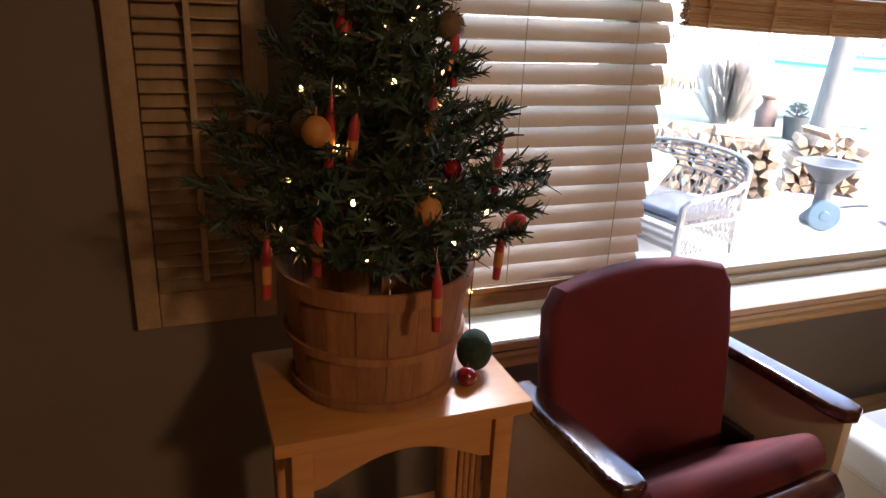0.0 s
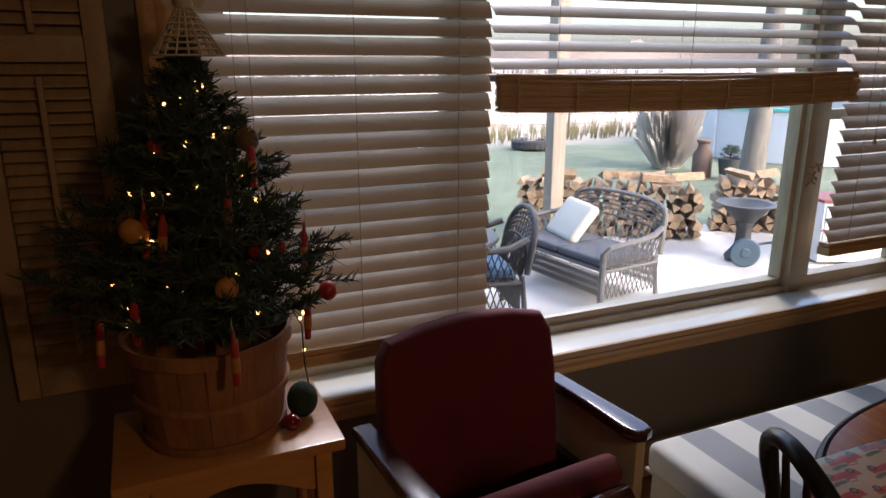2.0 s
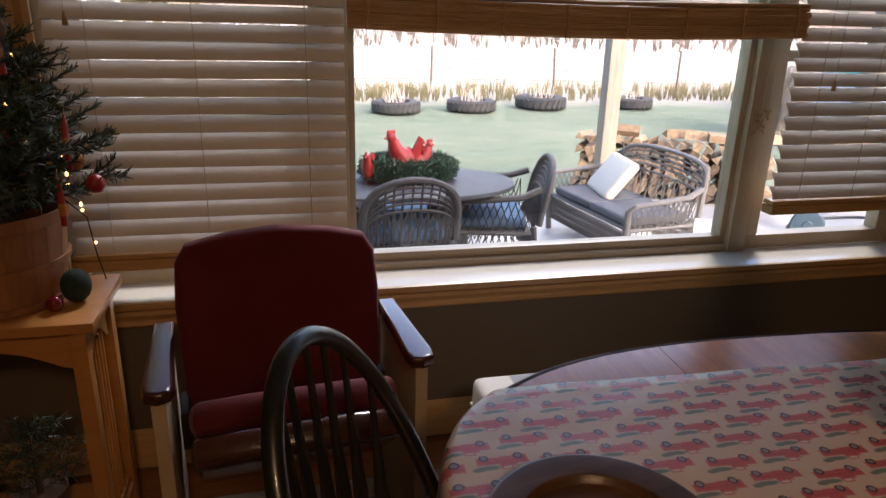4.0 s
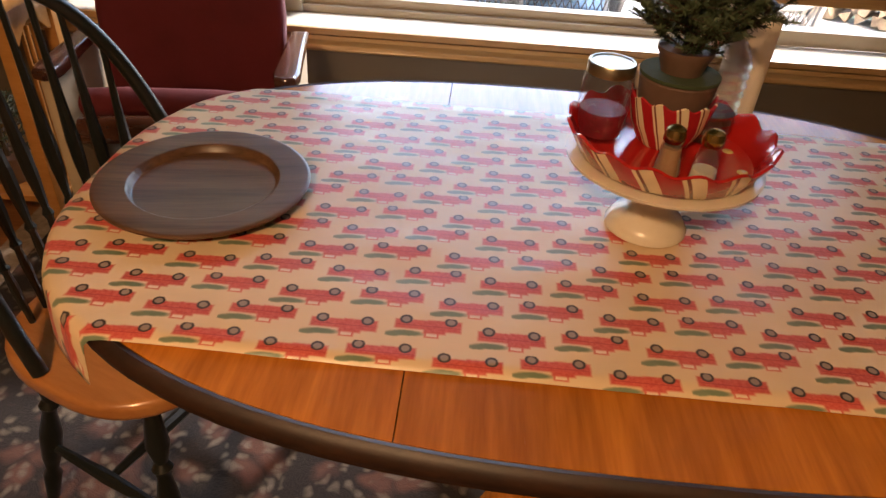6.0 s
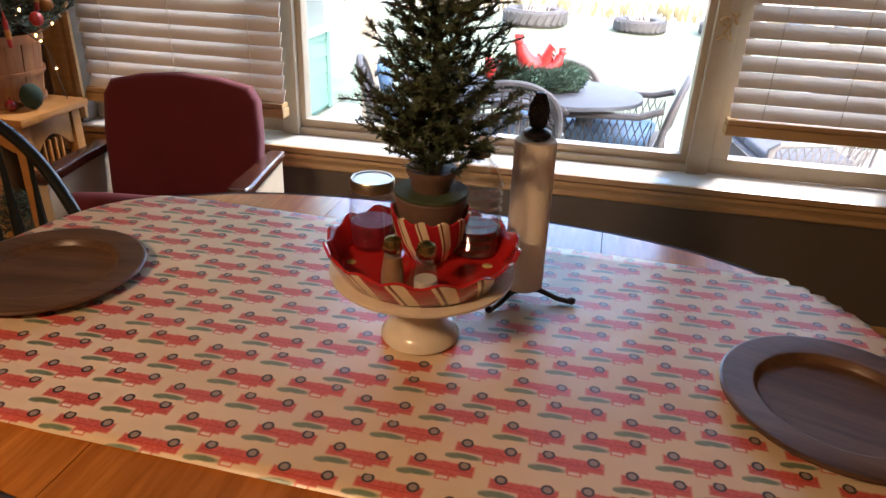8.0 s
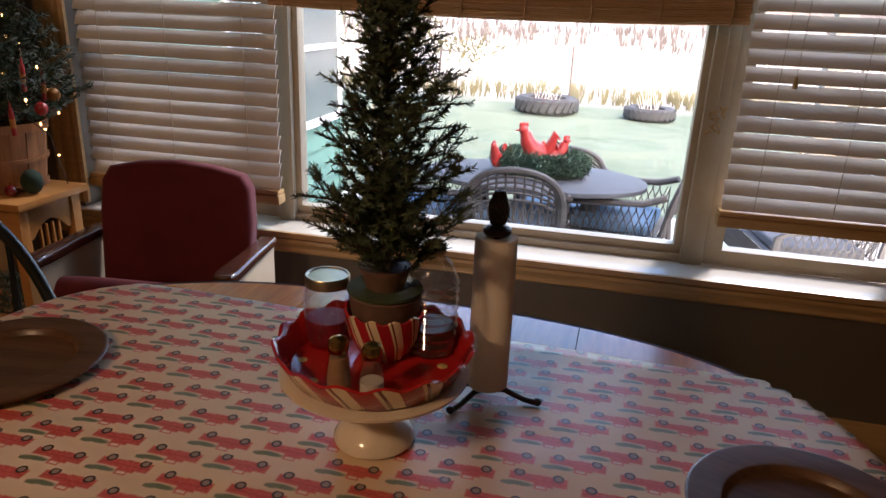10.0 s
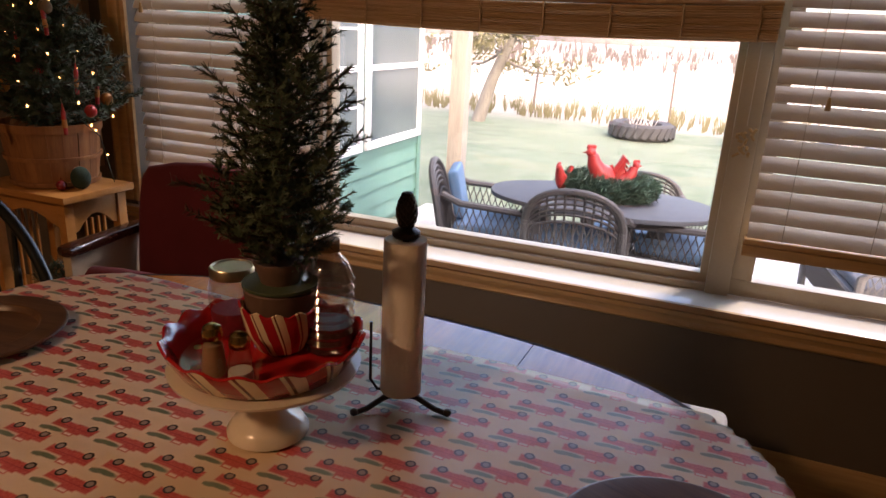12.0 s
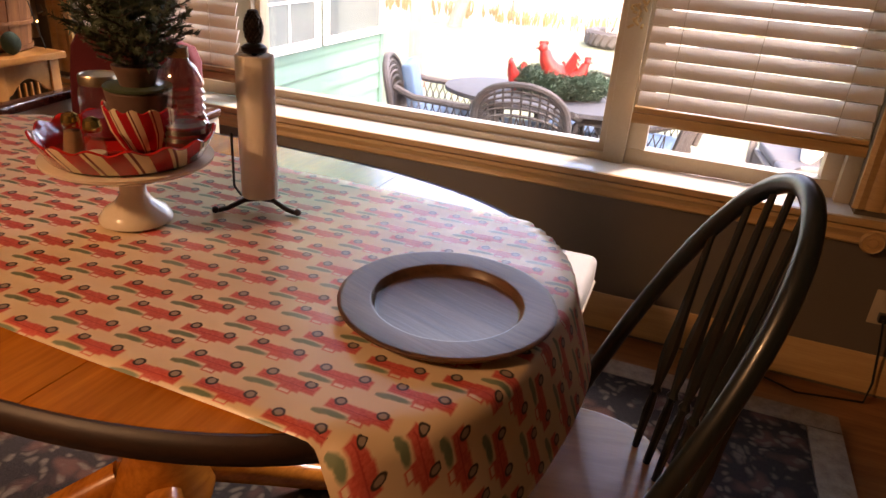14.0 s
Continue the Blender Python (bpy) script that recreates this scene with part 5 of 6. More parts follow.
# ---- outdoors ----
g = bmesh.new()
bmesh.ops.create_grid(g, x_segments=2, y_segments=2, size=1.0, matrix=Matrix.LocRotScale((0, 700, GROUND - 0.012), None, (1600, 700.0 - 0.13, 1)))
tagged(part("ground", g, M["grass"]), "patchy winter lawn running into a dry field", "ground", "", "structure")
g2 = bmesh.new()
bmesh.ops.create_grid(g2, x_segments=1, y_segments=1, size=1.0, matrix=Matrix.LocRotScale((0, -800, GROUND - 0.012), None, (1600, 800.0, 1)))
tagged(part("ground_near", g2, M["grass"]), "patchy winter lawn beside the house", "ground", "", "structure")
tagged(part("pavement", box(-2.1, 9.0, 0.131, 4.5, GROUND - 0.10, GROUND, 0.01), M["concrete"]), "pale swept concrete patio slab", "pavement", "", "structure")


def porch_post(x, y, w=0.075):
    ob = tagged(part("porch_post", box(-w, w, -w, w, 0, 3.2, 0.006), M["post"]), "weathered square wooden porch post", "post", "porch posts")
    ob.matrix_basis = pose(x, y, GROUND)


porch_post(*POST1)
porch_post(*POST2)

# house wing with green lap siding
HX, HY = HOUSE
house = thing("house_wing", pose(HX, 0, GROUND), "green clapboard house wing with white-trimmed windows", "house")
part("wall", box(-3.0, -0.03, 0.135, HY - 0.02, 0, 4.2), M["siding"], house)
for k in range(26):
    z = 0.05 + k * 0.16
    for nm, bb in (("siding_board", prism([(0.0, z), (0.0, z + 0.165), (-0.006, z + 0.165), (-0.026, z)], 0.14, HY)),):
        part(nm, moved(bb, pose(-0.03, 0, 0, 0, 0, 90)), M["siding"], house)
part("corner_board", box(-0.06, 0.004, HY - 0.05, HY + 0.03, 0, 4.2, 0.004), M["siding"], house)


def house_window(y0, y1, z0, z1, grid):
    w = part("window", box(0.0, 0.035, y0 - 0.07, y1 + 0.07, z0 - 0.07, z0, 0.004), M["whitetrim"], house)
    for a, b, c, d in ((y0 - 0.07, y0, z0, z1), (y1, y1 + 0.07, z0, z1), (y0 - 0.07, y1 + 0.07, z1, z1 + 0.08)):
        part("window_frame", box(0.0, 0.035, a, b, c, d, 0.004), M["whitetrim"], w)
    part("meeting_rail", box(0.006, 0.028, y0, y1, (z0 + z1) / 2 - 0.025, (z0 + z1) / 2 + 0.025, 0.003), M["whitetrim"], w)
    for a, b in ((z0, (z0 + z1) / 2 - 0.025), ((z0 + z1) / 2 + 0.025, z1)):
        part("pane", box(0.004, 0.012, y0, y1, a, b), M["darkglass"], w)
    if grid:
        for k in range(1, 4):
            part("muntin", box(0.012, 0.02, y0, y1, z0 + (z1 - z0) * k / 4 - 0.01, z0 + (z1 - z0) * k / 4 + 0.01), M["whitetrim"], w)
        part("muntin", box(0.0125, 0.0195, (y0 + y1) / 2 - 0.01, (y0 + y1) / 2 + 0.01, z0, z1), M["whitetrim"], w)


house_window(HY - HWIN[0], HY - HWIN[1], HWIN[2], HWIN[3], False)
house_window(HY - HWIN[0] - 1.0, HY - HWIN[0] - 0.22, HWIN[2], HWIN[3], True)


def lattice(pts_a, pts_b, n, r, bm):
    """Thin canes between two edges, crossing both ways."""
    a, b = [Vector(p) for p in pts_a], [Vector(p) for p in pts_b]

    def at(pts, s):
        s = max(0, min(0.9999, s)) * (len(pts) - 1)
        i = int(s)
        return pts[i].lerp(pts[i + 1], s - i)

    for k in range(n + 1):
        s = k / n
        tube([at(a, s), at(b, s + 1.6 / n if s + 1.6 / n <= 1 else 1)], r, 3, bm)
        tube([at(a, s), at(b, s - 1.6 / n if s >= 1.6 / n else 0)], r, 3, bm)


def wicker_chair(mat, cushion, label, name="wicker_chair", width=0.56, group="wicker patio chairs"):
    """Faces +y; arms slope into a rounded back."""
    ob = thing(name, None, label, "chair", group)
    h, d = width / 2, 0.28
    back = []
    for i in range(17):
        t = math.pi * i / 16
        back.append((-h * 0.96 * math.cos(t), -d - 0.05 - 0.10 * math.sin(t) ** 0.6, 0.44 + (0.46 * math.sin(t) ** 0.45 if width < 0.8 else 0.52 * math.sin(t) ** 0.16)))
    part("back_rim", tube(back, 0.023, 8), mat, ob)
    low = [(-h * 0.9 * math.cos(math.pi * i / 16), -d - 0.02, 0.40) for i in range(17)]
    bw = bmesh.new()
    for i in range(2, 15):
        tube([low[i], back[i]], 0.0065, 4, bw)
    lattice(low[2:15], [Vector(l).lerp(Vector(b), 0.55) for l, b in zip(low[2:15], back[2:15])], 16, 0.0045, bw)
    for q in (0.55, 0.66, 0.74, 0.82, 0.90):
        tube([Vector(l).lerp(Vector(b), q) for l, b in zip(low[2:15], back[2:15])], 0.010 if q > 0.6 else 0.012, 5, bw)
    part("back_weave", bw, mat, ob)
    for sx in (-1, 1):
        arm = [(sx * h * 0.96, -d - 0.05, 0.72), (sx * (h + 0.02), -d + 0.08, 0.665), (sx * (h + 0.03), 0.08, 0.64), (sx * (h + 0.03), d - 0.02, 0.62), (sx * (h + 0.01), d + 0.02, 0.57), (sx * h, d + 0.02, 0.3), (sx * (h - 0.01), d + 0.01, 0.0)]
        part("arm", tube(arm, 0.026, 8), mat, ob)
        sw = bmesh.new()
        lattice([(sx * h, -d, 0.40), (sx * h, d, 0.40)], [(sx * (h + 0.02), -d, 0.64), (sx * (h + 0.02), d, 0.60)], 12, 0.0045, sw)
        lattice([(sx * h, -d, 0.10), (sx * h, d, 0.10)], [(sx * h, -d, 0.36), (sx * h, d, 0.36)], 12, 0.005, sw)
        part("side_weave", sw, mat, ob)
        part("leg", tube([(sx * h * 0.9, -d - 0.02, 0.42), (sx * h * 0.92, -d - 0.06, 0.0)], 0.02, 8), mat, ob)
        part("side_rail", tube([(sx * h, -d, 0.38), (sx * h, d, 0.38)], 0.018, 6), mat, ob)
    fw = bmesh.new()
    lattice([(-h, d, 0.12), (h, d, 0.12)], [(-h, d, 0.36), (h, d, 0.36)], int(26 * width / 0.56), 0.005, fw)
    part("apron_weave", fw, mat, ob)
    fw = bmesh.new()
    lattice([(-h, -d, 0.12), (h, -d, 0.12)], [(-h, -d, 0.36), (h, -d, 0.36)], int(26 * width / 0.56), 0.005, fw)
    part("apron_weave", fw, mat, ob)
    part("seat_deck", box(-h + 0.01, h - 0.01, -d, d + 0.01, 0.37, 0.40, 0.012), mat, ob)
    if cushion:
        n = 1 if width < 0.8 else 2
        for k in range(n):
            cw = (width - 0.06) / n
            x = -width / 2 + 0.03 + cw * (k + 0.5)
            part("seat_cushion", moved(box(-cw / 2 + 0.006, cw / 2 - 0.006, -0.25, 0.27, 0.0, 0.085, 0.03, None, 3), pose(x, 0, 0.401)), cushion, ob, "padded seat cushion")
    return ob


wc = wicker_chair(M["wicker"], M["bluecush"], "dark wicker patio chair with a blue cushion")
wc.matrix_basis = pose(CH[0][0], CH[0][1], GROUND, 0, 0, CH[0][2]) @ Matrix.Diagonal((1.22, 1.1, 0.97, 1))
for k, (x, y, a) in enumerate(CH[1:]):
    copy_thing(wc, pose(x, y, GROUND, 0, 0, a) @ Matrix.Diagonal((1, 1, 0.82 if k > 1 else 1.0, 1)))
bc = thing("back_cushion", pose(CH[1][0], CH[1][1], GROUND, 0, 0, CH[1][2]), "blue square cushion against the wicker back", "cushion")
part("pad", moved(box(-0.2, 0.2, -0.04, 0.04, 0.0, 0.36, 0.03, None, 3), pose(0, -0.235, 0.49, 12, 0, 0)), M["bluecush"], bc)

love = wicker_chair(M["wicker2"], M["greycush"], "grey wicker loveseat with slate seat cushions", "wicker_loveseat", 1.22, "wicker patio loveseat")
love.matrix_basis = pose(LOVE[0], LOVE[1], GROUND, 0, 0, LOVE[2]) @ Matrix.Diagonal((0.97, 1.12, 0.84, 1))
love["category"] = "loveseat"
pl = thing("throw_pillow", pose(LOVE[0], LOVE[1], GROUND, 0, 0, LOVE[2]), "pale cream pillow lying on the loveseat", "pillow")
part("pad", moved(box(-0.26, 0.26, -0.2, 0.2, -0.05, 0.05, 0.045, None, 3), pose(0.24, -0.08, 0.55, -52, 0, -15) @ Matrix.Diagonal((1.0, 1.0, 0.95, 1))), M["pillow"], pl)

# patio table with wreath
pt = thing("patio_table", pose(PT[0], PT[1], GROUND), "dark slate oval patio table", "table")
part("tabletop", slab(superellipse(0, 0, PT[2], PT[3], 2.2, 48), 0.665, 0.70, 0.01), M["slate"], pt)
for sx in (-1, 1):
    part("pedestal_leg", box(sx * 0.42 - 0.06, sx * 0.42 + 0.06, -0.06, 0.06, 0.03, 0.664, 0.01), M["slate"], pt)
    part("foot", box(sx * 0.42 - 0.07, sx * 0.42 + 0.07, -0.28, 0.28, 0.0, 0.03, 0.008), M["slate"], pt)
part("crossbar", box(-0.36, 0.36, -0.03, 0.03, 0.25, 0.32, 0.006), M["slate"], pt)
wr = thing("evergreen_wreath", pose(PT[4], PT[5], GROUND + 0.702), "evergreen wreath lying on the patio table", "wreath")
rng = random.Random(8)
verts, faces = [], []
for k in range(12000):
    a = rng.uniform(0, 6.283)
    b = rng.uniform(0, 6.283)
    rr = 0.085 * rng.uniform(0.5, 1.0)
    c = Vector(((0.215 + rr * math.cos(b)) * math.cos(a) * 1.25, (0.215 + rr * math.cos(b)) * math.sin(a) * 0.9, 0.085 + rr * math.sin(b)))
    dv = Vector((rng.gauss(0, 1), rng.gauss(0, 1), rng.gauss(0.3, 0.8))).normalized() * 0.05
    wv = dv.cross(Vector((rng.random(), rng.random(), rng.random()))).normalized() * 0.005
    n0 = len(verts)
    verts += [tuple(c - wv), tuple(c + wv), tuple(c + dv)]
    faces.append((n0, n0 + 1, n0 + 2))
raw("greenery", verts, faces, M["wreath"], wr)


def bird(x, y, s, turn, label):
    b = sphere(0.09 * s, 16, 12, pose(0, 0, 0.15 * s, 0, -38, 0) @ Matrix.Diagonal((1.12, 0.7, 1.0, 1)))
    tube([(0.03 * s, 0, 0.18 * s), (0.075 * s, 0, 0.25 * s), (0.09 * s, 0, 0.31 * s)], [0.068 * s, 0.052 * s, 0.038 * s], 10, b)
    sphere(0.036 * s, 12, 9, Matrix.Translation((0.105 * s, 0, 0.325 * s)), b)
    tube([(0.13 * s, 0, 0.325 * s), (0.165 * s, 0, 0.318 * s)], [0.012 * s, 0.002 * s], 6, b)
    for k in range(3):
        sphere(0.016 * s, 8, 6, Matrix.Translation(((0.085 + 0.02 * k) * s, 0, 0.362 * s)) @ Matrix.Diagonal((1, 0.5, 1.2, 1)), b)
    for k in range(4):
        tube([(-0.07 * s, 0, 0.15 * s), (-0.14 * s, 0.012 * s * (k - 1.5), (0.20 + 0.035 * k) * s), (-0.17 * s, 0.016 * s * (k - 1.5), (0.15 + 0.035 * k) * s)], [0.034 * s, 0.028 * s, 0.010 * s], 6, b)
    tube([(0, 0.02 * s, 0.06 * s), (0, 0.02 * s, 0.0)], 0.008 * s, 6, b)
    tube([(0, -0.02 * s, 0.06 * s), (0, -0.02 * s, 0.0)], 0.008 * s, 6, b)
    ob = tagged(part("rooster_statue", b, M["redmetal"]), label, "statue", "red rooster statues")
    ob.matrix_basis = pose(x, y, GROUND + 0.702, 0, 0, turn)


bird(PT[4] - 0.04, PT[5] - 0.02, 1.0, 200, "glossy red metal rooster statue in the wreath")
bird(PT[4] + 0.10, PT[5] + 0.05, 0.75, 20, "glossy red metal rooster statue in the wreath")
bird(PT[4] - 0.31, PT[5] - 0.12, 0.66, 250, "small red metal rooster statue beside the wreath")

# fire pit on wheels
fp = thing("fire_pit", pose(PIT[0], PIT[1], GROUND) @ Matrix.Scale(0.8, 4), "dark steel bowl fire pit on a wheeled stand", "fire pit")
part("bowl", lathe([(0, 0.52), (0.10, 0.5), (0.22, 0.62), (0.30, 0.72), (0.37, 0.735), (0.37, 0.75), (0.29, 0.745), (0.2, 0.66), (0, 0.58)], 36), M["pit"], fp)
part("pedestal", lathe([(0.0, 0.02), (0.20, 0.02), (0.21, 0.06), (0.10, 0.2), (0.085, 0.4), (0.12, 0.51), (0, 0.515)], 28), M["pit"], fp)
part("wheel", moved(lathe([(0, -0.035), (0.05, -0.035), (0.06, -0.025), (0.17, -0.025), (0.185, -0.01), (0.185, 0.01), (0.17, 0.025), (0.06, 0.025), (0.05, 0.035), (0, 0.035)], 32), pose(-0.22, -0.25, 0.186, 0, 90, 60)), M["bluewheel"], fp, "blue-grey solid wheel")
part("axle", tube([(-0.24, -0.26, 0.186), (0.1, -0.05, 0.186)], 0.018, 8), M["pit"], fp)
part("handle", tube([(0.15, 0.0, 0.18), (0.7, 0.05, 0.16), (0.9, 0.06, 0.14)], 0.018, 8), M["pit"], fp)


# split logs
def log_mesh(seed):
    rng2 = random.Random(seed)
    b = bmesh.new()
    n = rng2.choice((3, 4, 5))
    base = [(rng2.uniform(0.7, 1.1) * 0.07 * math.cos(2 * math.pi * i / n), rng2.uniform(0.7, 1.1) * 0.07 * math.sin(2 * math.pi * i / n)) for i in range(n)]
    e = [[b.verts.new((x, s * 0.2 + rng2.uniform(-0.01, 0.01), z)) for x, z in base] for s in (-1, 1)]
    for i in range(n):
        b.faces.new((e[0][i], e[0][(i + 1) % n], e[1][(i + 1) % n], e[1][i]))
    b.faces.new(e[0][::-1])
    b.faces.new(e[1])
    bmesh.ops.recalc_face_normals(b, faces=b.faces[:])
    me = mesh_of(b, "log", False)
    me.materials.append(M["split"])
    return me


LOGS = [log_mesh(s) for s in range(9)]


def woodpile(x, y, turn, length, height, label, seed):
    rng2 = random.Random(seed)
    ob = thing("firewood_pile", pose(x, y, GROUND, 0, 0, turn), label, "firewood", "stacked firewood")
    z = 0.06
    row = 0
    while z < height:
        xx = -length / 2 + rng2.uniform(0, 0.06) + row * 0.012
        while xx < length / 2 - row * 0.012:
            share("log", rng2.choice(LOGS), ob, pose(xx, rng2.uniform(-0.05, 0.05), z + rng2.uniform(-0.012, 0.012), rng2.uniform(-6, 6), rng2.uniform(0, 360), rng2.uniform(-10, 10)))
            xx += rng2.uniform(0.11, 0.14)
        z += 0.105
        row += 1
    for k in range(int(length * 3)):
        share("log", rng2.choice(LOGS), ob, pose(rng2.uniform(-length / 2, length / 2) * 0.85, rng2.uniform(-0.1, 0.1), z + 0.0, rng2.uniform(-15, 15), rng2.uniform(0, 360), rng2.uniform(20, 160)))
    return ob


woodpile(*WOOD[0], "long stack of split firewood beside the patio", 31)
woodpile(*WOOD[1], "small heap of split firewood by the tree", 32)

cab = thing("drawer_cabinet", pose(CAB[0], CAB[1], GROUND, 0, 0, CAB[2]) @ Matrix.Scale(0.75, 4), "old pale drawer cabinet with a red top outdoors", "cabinet")
part("body", box(-0.45, 0.45, -0.28, 0.28, 0.04, 0.84, 0.006), M["whitetrim"], cab)
part("top", box(-0.48, 0.48, -0.31, 0.31, 0.841, 0.885, 0.006), M["cabred"], cab, "dark red counter top")
for z0, z1 in ((0.08, 0.45), (0.49, 0.80)):
    d = part("drawer", box(-0.42, 0.42, -0.30, -0.282, z0, z1, 0.006), M["whitetrim"], cab)
    part("handle", tube([(-0.12, -0.302, z1 - 0.07), (-0.12, -0.325, z1 - 0.07), (0.12, -0.325, z1 - 0.07), (0.12, -0.302, z1 - 0.07)], 0.008, 6), M["pit"], d)
part("red_strip", box(-0.45, 0.45, -0.29, -0.281, 0.455, 0.485), M["cabred"], cab)

pool = thing("swimming_pool", pose(POOL[0], POOL[1], GROUND) @ Matrix.Diagonal((0.75, 0.75, 0.85, 1)), "white round above-ground swimming pool with an aqua rim", "pool")
part("wall", lathe([(3.58, 0.0), (3.6, 0.0), (3.6, 1.2), (3.58, 1.2), (3.58, 0.0)], 64), M["pool"], pool)
part("rim", lathe([(3.5, 1.2), (3.68, 1.2), (3.68, 1.27), (3.5, 1.27), (3.5, 1.2)], 64), M["aqua"], pool, "aqua plastic rim")
part("cover", lathe([(0, 1.16), (3.57, 1.16), (3.57, 1.19), (0, 1.19)], 48), M["pit"], pool)
for k in range(18):
    a = 2 * math.pi * k / 18
    part("upright", moved(box(3.601, 3.66, -0.07, 0.07, 0, 1.2, 0.01), pose(0, 0, 0, 0, 0, math.degrees(a))), M["pool"], pool)


def crown(parent, name, tips, per, size, mat, seed, spread):
    rng2 = random.Random(seed)
    vv, ff = [], []
    for t in tips:
        for k in range(per):
            c = Vector(t) + Vector((rng2.gauss(0, spread), rng2.gauss(0, spread), rng2.gauss(0, spread * 0.5)))
            u = Vector((rng2.gauss(0, 1), rng2.gauss(0, 1), rng2.gauss(0, 1))).normalized() * size * rng2.uniform(0.6, 1.3)
            wv = u.cross(Vector((rng2.random(), rng2.random(), rng2.random()))).normalized() * size * 0.28
            n0 = len(vv)
            vv += [tuple(c - wv), tuple(c + u * 0.5 + wv * 0.2), tuple(c + u), tuple(c + u * 0.5 - wv)]
            ff.append((n0, n0 + 1, n0 + 2, n0 + 3))
    return raw(name, vv, ff, mat, parent)


def tree_at(x, y, h, r0, lean, seed, label, leaf, limbs=14):
    rng2 = random.Random(seed)
    ob = thing("tree", pose(x, y, GROUND), label, "tree", "yard trees")
    pts = [Vector((0, 0, -0.05)), Vector((lean * 0.3, 0, h * 0.25)), Vector((lean * 0.7, 0.05, h * 0.5)), Vector((lean, 0, h * 0.8)), Vector((lean * 1.1, 0, h))]
    part("trunk", tube(pts, [r0 * 1.25, r0, r0 * 0.85, r0 * 0.5, r0 * 0.15], 12), M["bark2"], ob)
    tips = []
    lb = bmesh.new()
    for k in range(limbs):
        s = (0.16 if leaf else 0.5) + 0.55 * k / limbs
        p = pts[1].lerp(pts[4], s)
        a = k * 2.4
        ln = h * 0.36 * (1.15 - s * 0.6) * rng2.uniform(0.8, 1.2)
        e = p + Vector((math.cos(a) * ln, math.sin(a) * ln, ln * (rng2.uniform(-0.2, 0.35) if leaf else rng2.uniform(0.3, 0.8))))
        m = (p + e) / 2 + Vector((0, 0, -0.03 * h))
        tube([p, m, e], [r0 * 0.32, r0 * 0.2, r0 * 0.06], 5, lb)
        for q in range(5):
            b0 = p.lerp(e, 0.35 + 0.15 * q)
            t = b0 + Vector((rng2.gauss(0, 1), rng2.gauss(0, 1), rng2.gauss(0.2, 0.6))) * ln * 0.24
            tube([b0, t], [r0 * 0.09, r0 * 0.03], 4, lb)
            tips.append(t)
        tips.append(e)
    part("limb", lb, M["bark2"], ob)
    if leaf:
        crown(ob, "crown", tips, leaf, 0.16, M["leafolive"], seed + 1, h * 0.045)


M["bark2"] = plain("tree_bark", (0.22, 0.20, 0.17), (0.12, 0.105, 0.09), 0.95, 12.0, 60.0, 0.8, stretch=(1, 1, 0.25))
tree_at(*TREE1, "rough grey tree trunk with bare limbs near the pool", 0, 6)
tree_at(*TREE2, "leaning yard tree with an olive brown crown", 34)


def tyre_planter(x, y, r, label):
    ob = thing("tyre_planter", pose(x, y, GROUND), label, "planter", "tyre planters on the lawn")
    part("tyre", lathe([(r * 0.62, 0.02), (r * 0.9, 0.0), (r, 0.08), (r, r * 0.42), (r * 0.9, r * 0.5), (r * 0.62, r * 0.47), (r * 0.6, r * 0.3), (r * 0.62, 0.02)], 40), M["tyre"], ob)
    me = mesh_of(moved(box(-0.05, 0.05, -0.02, 0.025, -r * 0.18, r * 0.18, 0.006, None, 1), pose(0, 0, 0, 0, 28, 0)), "tread_bar")
    me.materials.append(M["tyre"])
    for k in range(26):
        a = 360 * k / 26
        share("tread_bar", me, ob, pose(0, 0, r * 0.25, 0, 0, a) @ pose(0, -r - 0.005, 0))
    part("soil", lathe([(0, r * 0.4), (r * 0.62, r * 0.36)], 24), M["rust"], ob, "dark soil")
    vv = bmesh.new()
    rg = random.Random(int(x * 100))
    for k in range(22):
        p = Vector((rg.uniform(-0.4, 0.4) * r, rg.uniform(-0.4, 0.4) * r, r * 0.38))
        tube([p, p + Vector((rg.uniform(-0.1, 0.1), rg.uniform(-0.1, 0.1), rg.uniform(0.1, 0.32)))], 0.006, 3, vv)
    part("dead_stalk", vv, M["dry"], ob)


for x, y, r in TYRES:
    tyre_planter(x, y, r, "large black tractor tyre planter with dead stalks")

me = mesh_of(tube([(0, 0, -0.02), (0.02, 0, 1.15)], [0.03, 0.026], 6), "fence_post")
me.materials.append(M["twig"])
for k in range(15):
    x = -22 + k * 3.1
    ob = new("fence_post", me)
    ob.matrix_basis = pose(x, 14.2 + 0.6 * math.sin(k), GROUND, random.uniform(-3, 3), random.uniform(-3, 3), 0)
    tagged(ob, "thin weathered field fence post", "fence post", "field fence posts")
fw = bmesh.new()
for z in (0.35, 0.6, 0.85):
    tube([(-22 + k * 3.1, 14.2 + 0.6 * math.sin(k), GROUND + z) for k in range(15)], 0.006, 3, fw)
tagged(part("fence_wire", fw, M["twig"]), "three strands of field fence wire", "fence wire")


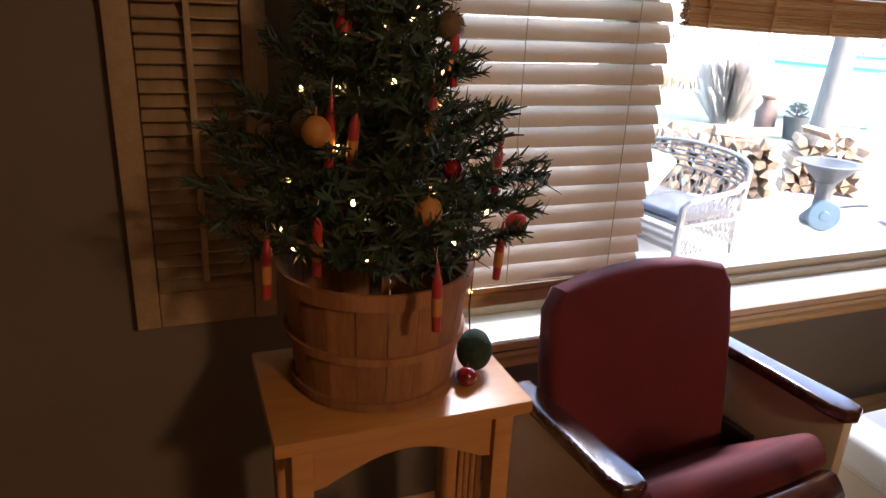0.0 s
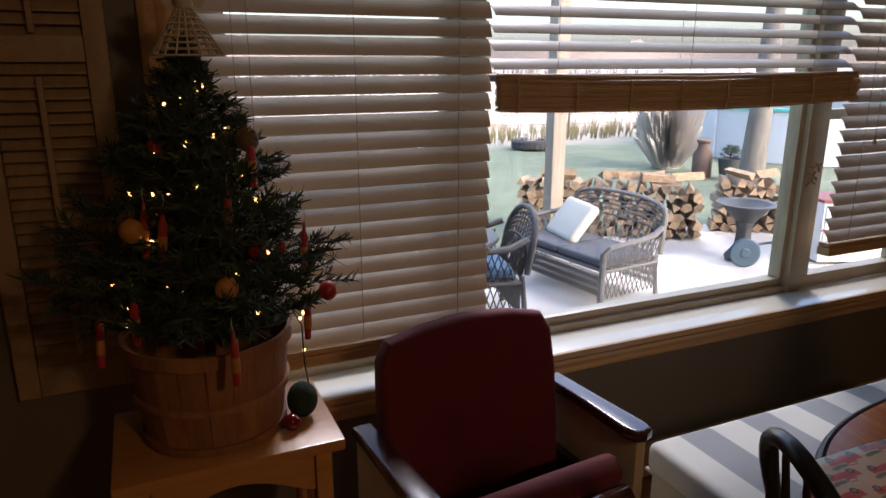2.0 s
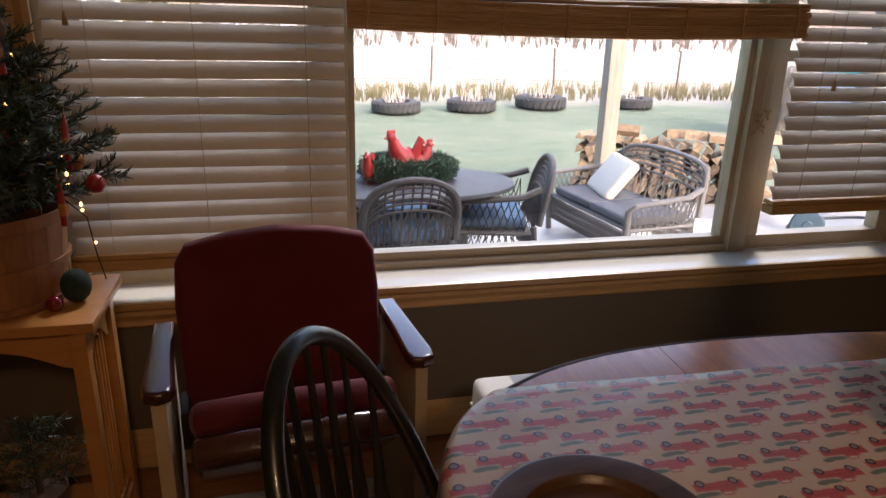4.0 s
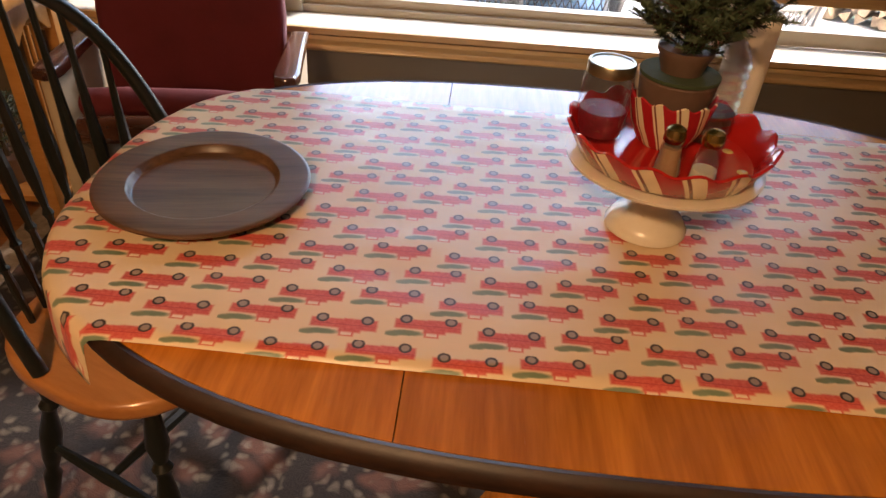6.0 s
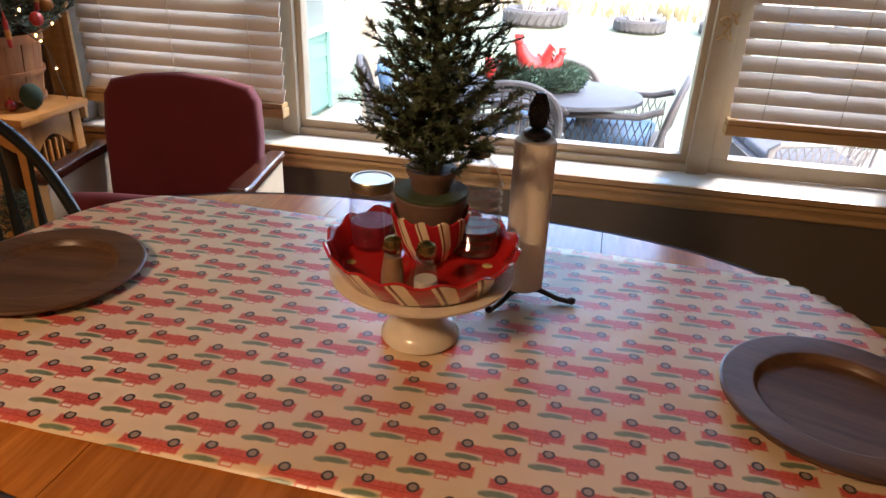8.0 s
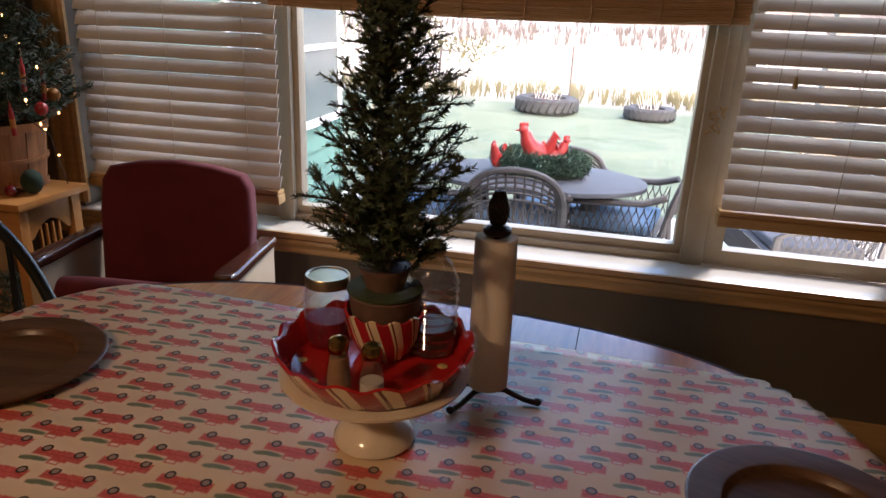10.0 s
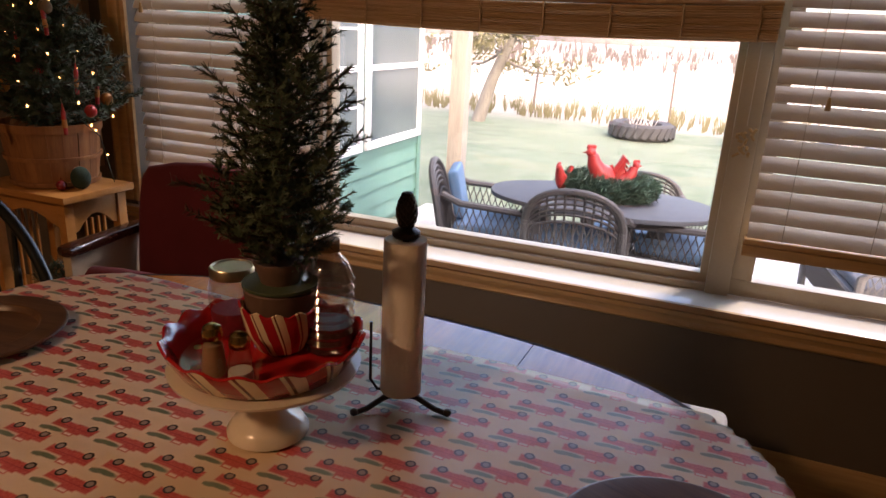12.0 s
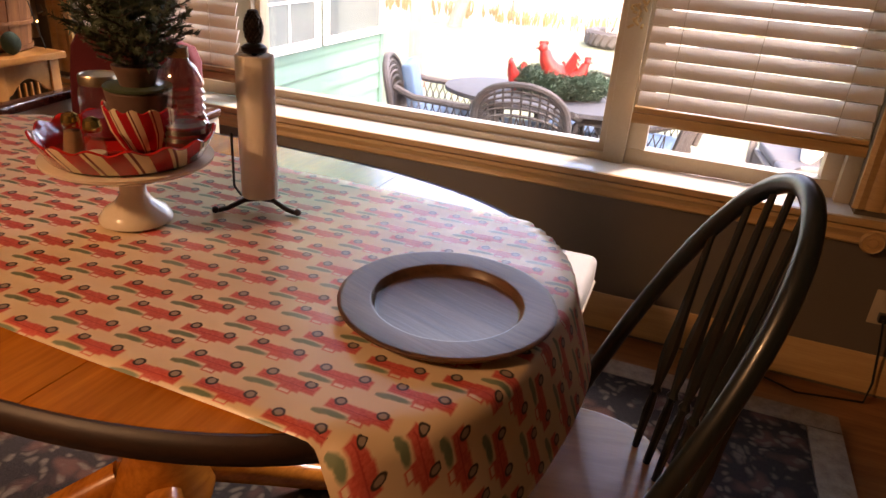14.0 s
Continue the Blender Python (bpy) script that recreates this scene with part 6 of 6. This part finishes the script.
def tufts(name, label, count, xr, yr, hmin, hmax, mat, seed, width=0.03, blades=7, dens=None):
    rg = np.random.RandomState(seed)
    vv, ff = [], []
    for k in range(count):
        x = rg.uniform(*xr)
        y = yr[0] + (yr[1] - yr[0]) * rg.uniform() ** 1.6
        hh = rg.uniform(hmin, hmax)
        for b in range(blades):
            a = rg.uniform(0, 6.283)
            dx, dy = math.cos(a) * hh * 0.28 * rg.uniform(0.2, 1), math.sin(a) * hh * 0.28 * rg.uniform(0.2, 1)
            wx = width * (0.5 + (y / 30.0))
            hb = hh * rg.uniform(0.6, 1.0)
            n0 = len(vv)
            vv += [(x - wx, y, GROUND - 0.02), (x + wx, y, GROUND - 0.02), (x + dx + wx * 0.2, y + dy, GROUND + hb), (x + dx - wx * 0.2, y + dy, GROUND + hb)]
            ff.append((n0, n0 + 1, n0 + 2, n0 + 3))
    return tagged(raw(name, vv, ff, mat), label, "grass", "", "stuff")


tufts("field_grass", "tall pale dry field grass beyond the fence", 12000, (-40, 55), (14.5, 58), 0.16, 0.42, M["dry"], 3, 0.011, 8)
tufts("fence_weeds", "grey-green weeds along the fence line", 1500, (-20, 30), (13.2, 15.0), 0.16, 0.5, M["leafolive"], 6, 0.012, 7)
tufts("field_shrubs", "bare brown brush in the field", 900, (-50, 60), (36, 90), 0.5, 1.7, M["twig"], 5, 0.014, 9)
clump = thing("grass_clump", pose(GC[0], GC[1], GROUND) @ Matrix.Scale(0.72, 4), "big clump of tan ornamental grass by the pool", "grass clump")
vv, ff = [], []
rg = random.Random(77)
for k in range(3200):
    a, s = rg.uniform(0, 6.283), rg.uniform(0, 0.35)
    hh, sp = rg.uniform(0.7, 1.8), rg.uniform(0.05, 0.62)
    x, y = s * math.cos(a), s * math.sin(a)
    n0 = len(vv)
    vv += [(x - 0.012, y, 0), (x + 0.012, y, 0), (x + 0.006 + sp * math.cos(a) * 0.5, y + sp * math.sin(a) * 0.5, hh * 0.8), (x + sp * math.cos(a), y + sp * math.sin(a), hh)]
    ff.append((n0, n0 + 1, n0 + 2, n0 + 3))
raw("blades", vv, ff, M["dry"], clump)
can = tagged(part("milk_can", lathe([(0, 0), (0.2, 0), (0.21, 0.02), (0.21, 0.5), (0.12, 0.66), (0.12, 0.74), (0.16, 0.78), (0.16, 0.82), (0, 0.83)], 28), M["rust"]), "rusty old milk can standing on the lawn", "milk can")
can.matrix_basis = pose(CAN[0], CAN[1], GROUND - 0.013) @ Matrix.Scale(0.8, 4)
can2 = thing("planter_bucket", pose(CAN[2], CAN[3], GROUND - 0.013) @ Matrix.Scale(0.75, 4), "grey bucket planter with a dark plant", "planter")
part("bucket", lathe([(0, 0), (0.2, 0), (0.27, 0.5), (0.25, 0.5), (0.22, 0.45), (0, 0.45)], 24), M["pit"], can2)
sprays(can2, "foliage", (0, 0, 0.45), 0.3, 0.22, 16, 12, 0.08, M["needle"], 31, 0.3, 0.2, 0.0, 0.006, 0.7)
hb = bmesh.new()
prev = None
for k in range(120):
    x = -260 + k * 520 / 119
    y = 190 + 20 * math.sin(k * 0.2)
    z = 7.0 + 3.5 * noise.noise((k * 0.13, 2.0, 0)) + 1.2 * noise.noise((k * 0.9, 7.0, 0))
    cur = (hb.verts.new((x, y, GROUND - 1)), hb.verts.new((x, y, z)))
    if prev:
        hb.faces.new((prev[0], cur[0], cur[1], prev[1]))
    prev = cur
tagged(part("backdrop", hb, M["hills"]), "grey line of far bare woods", "backdrop", "", "structure")
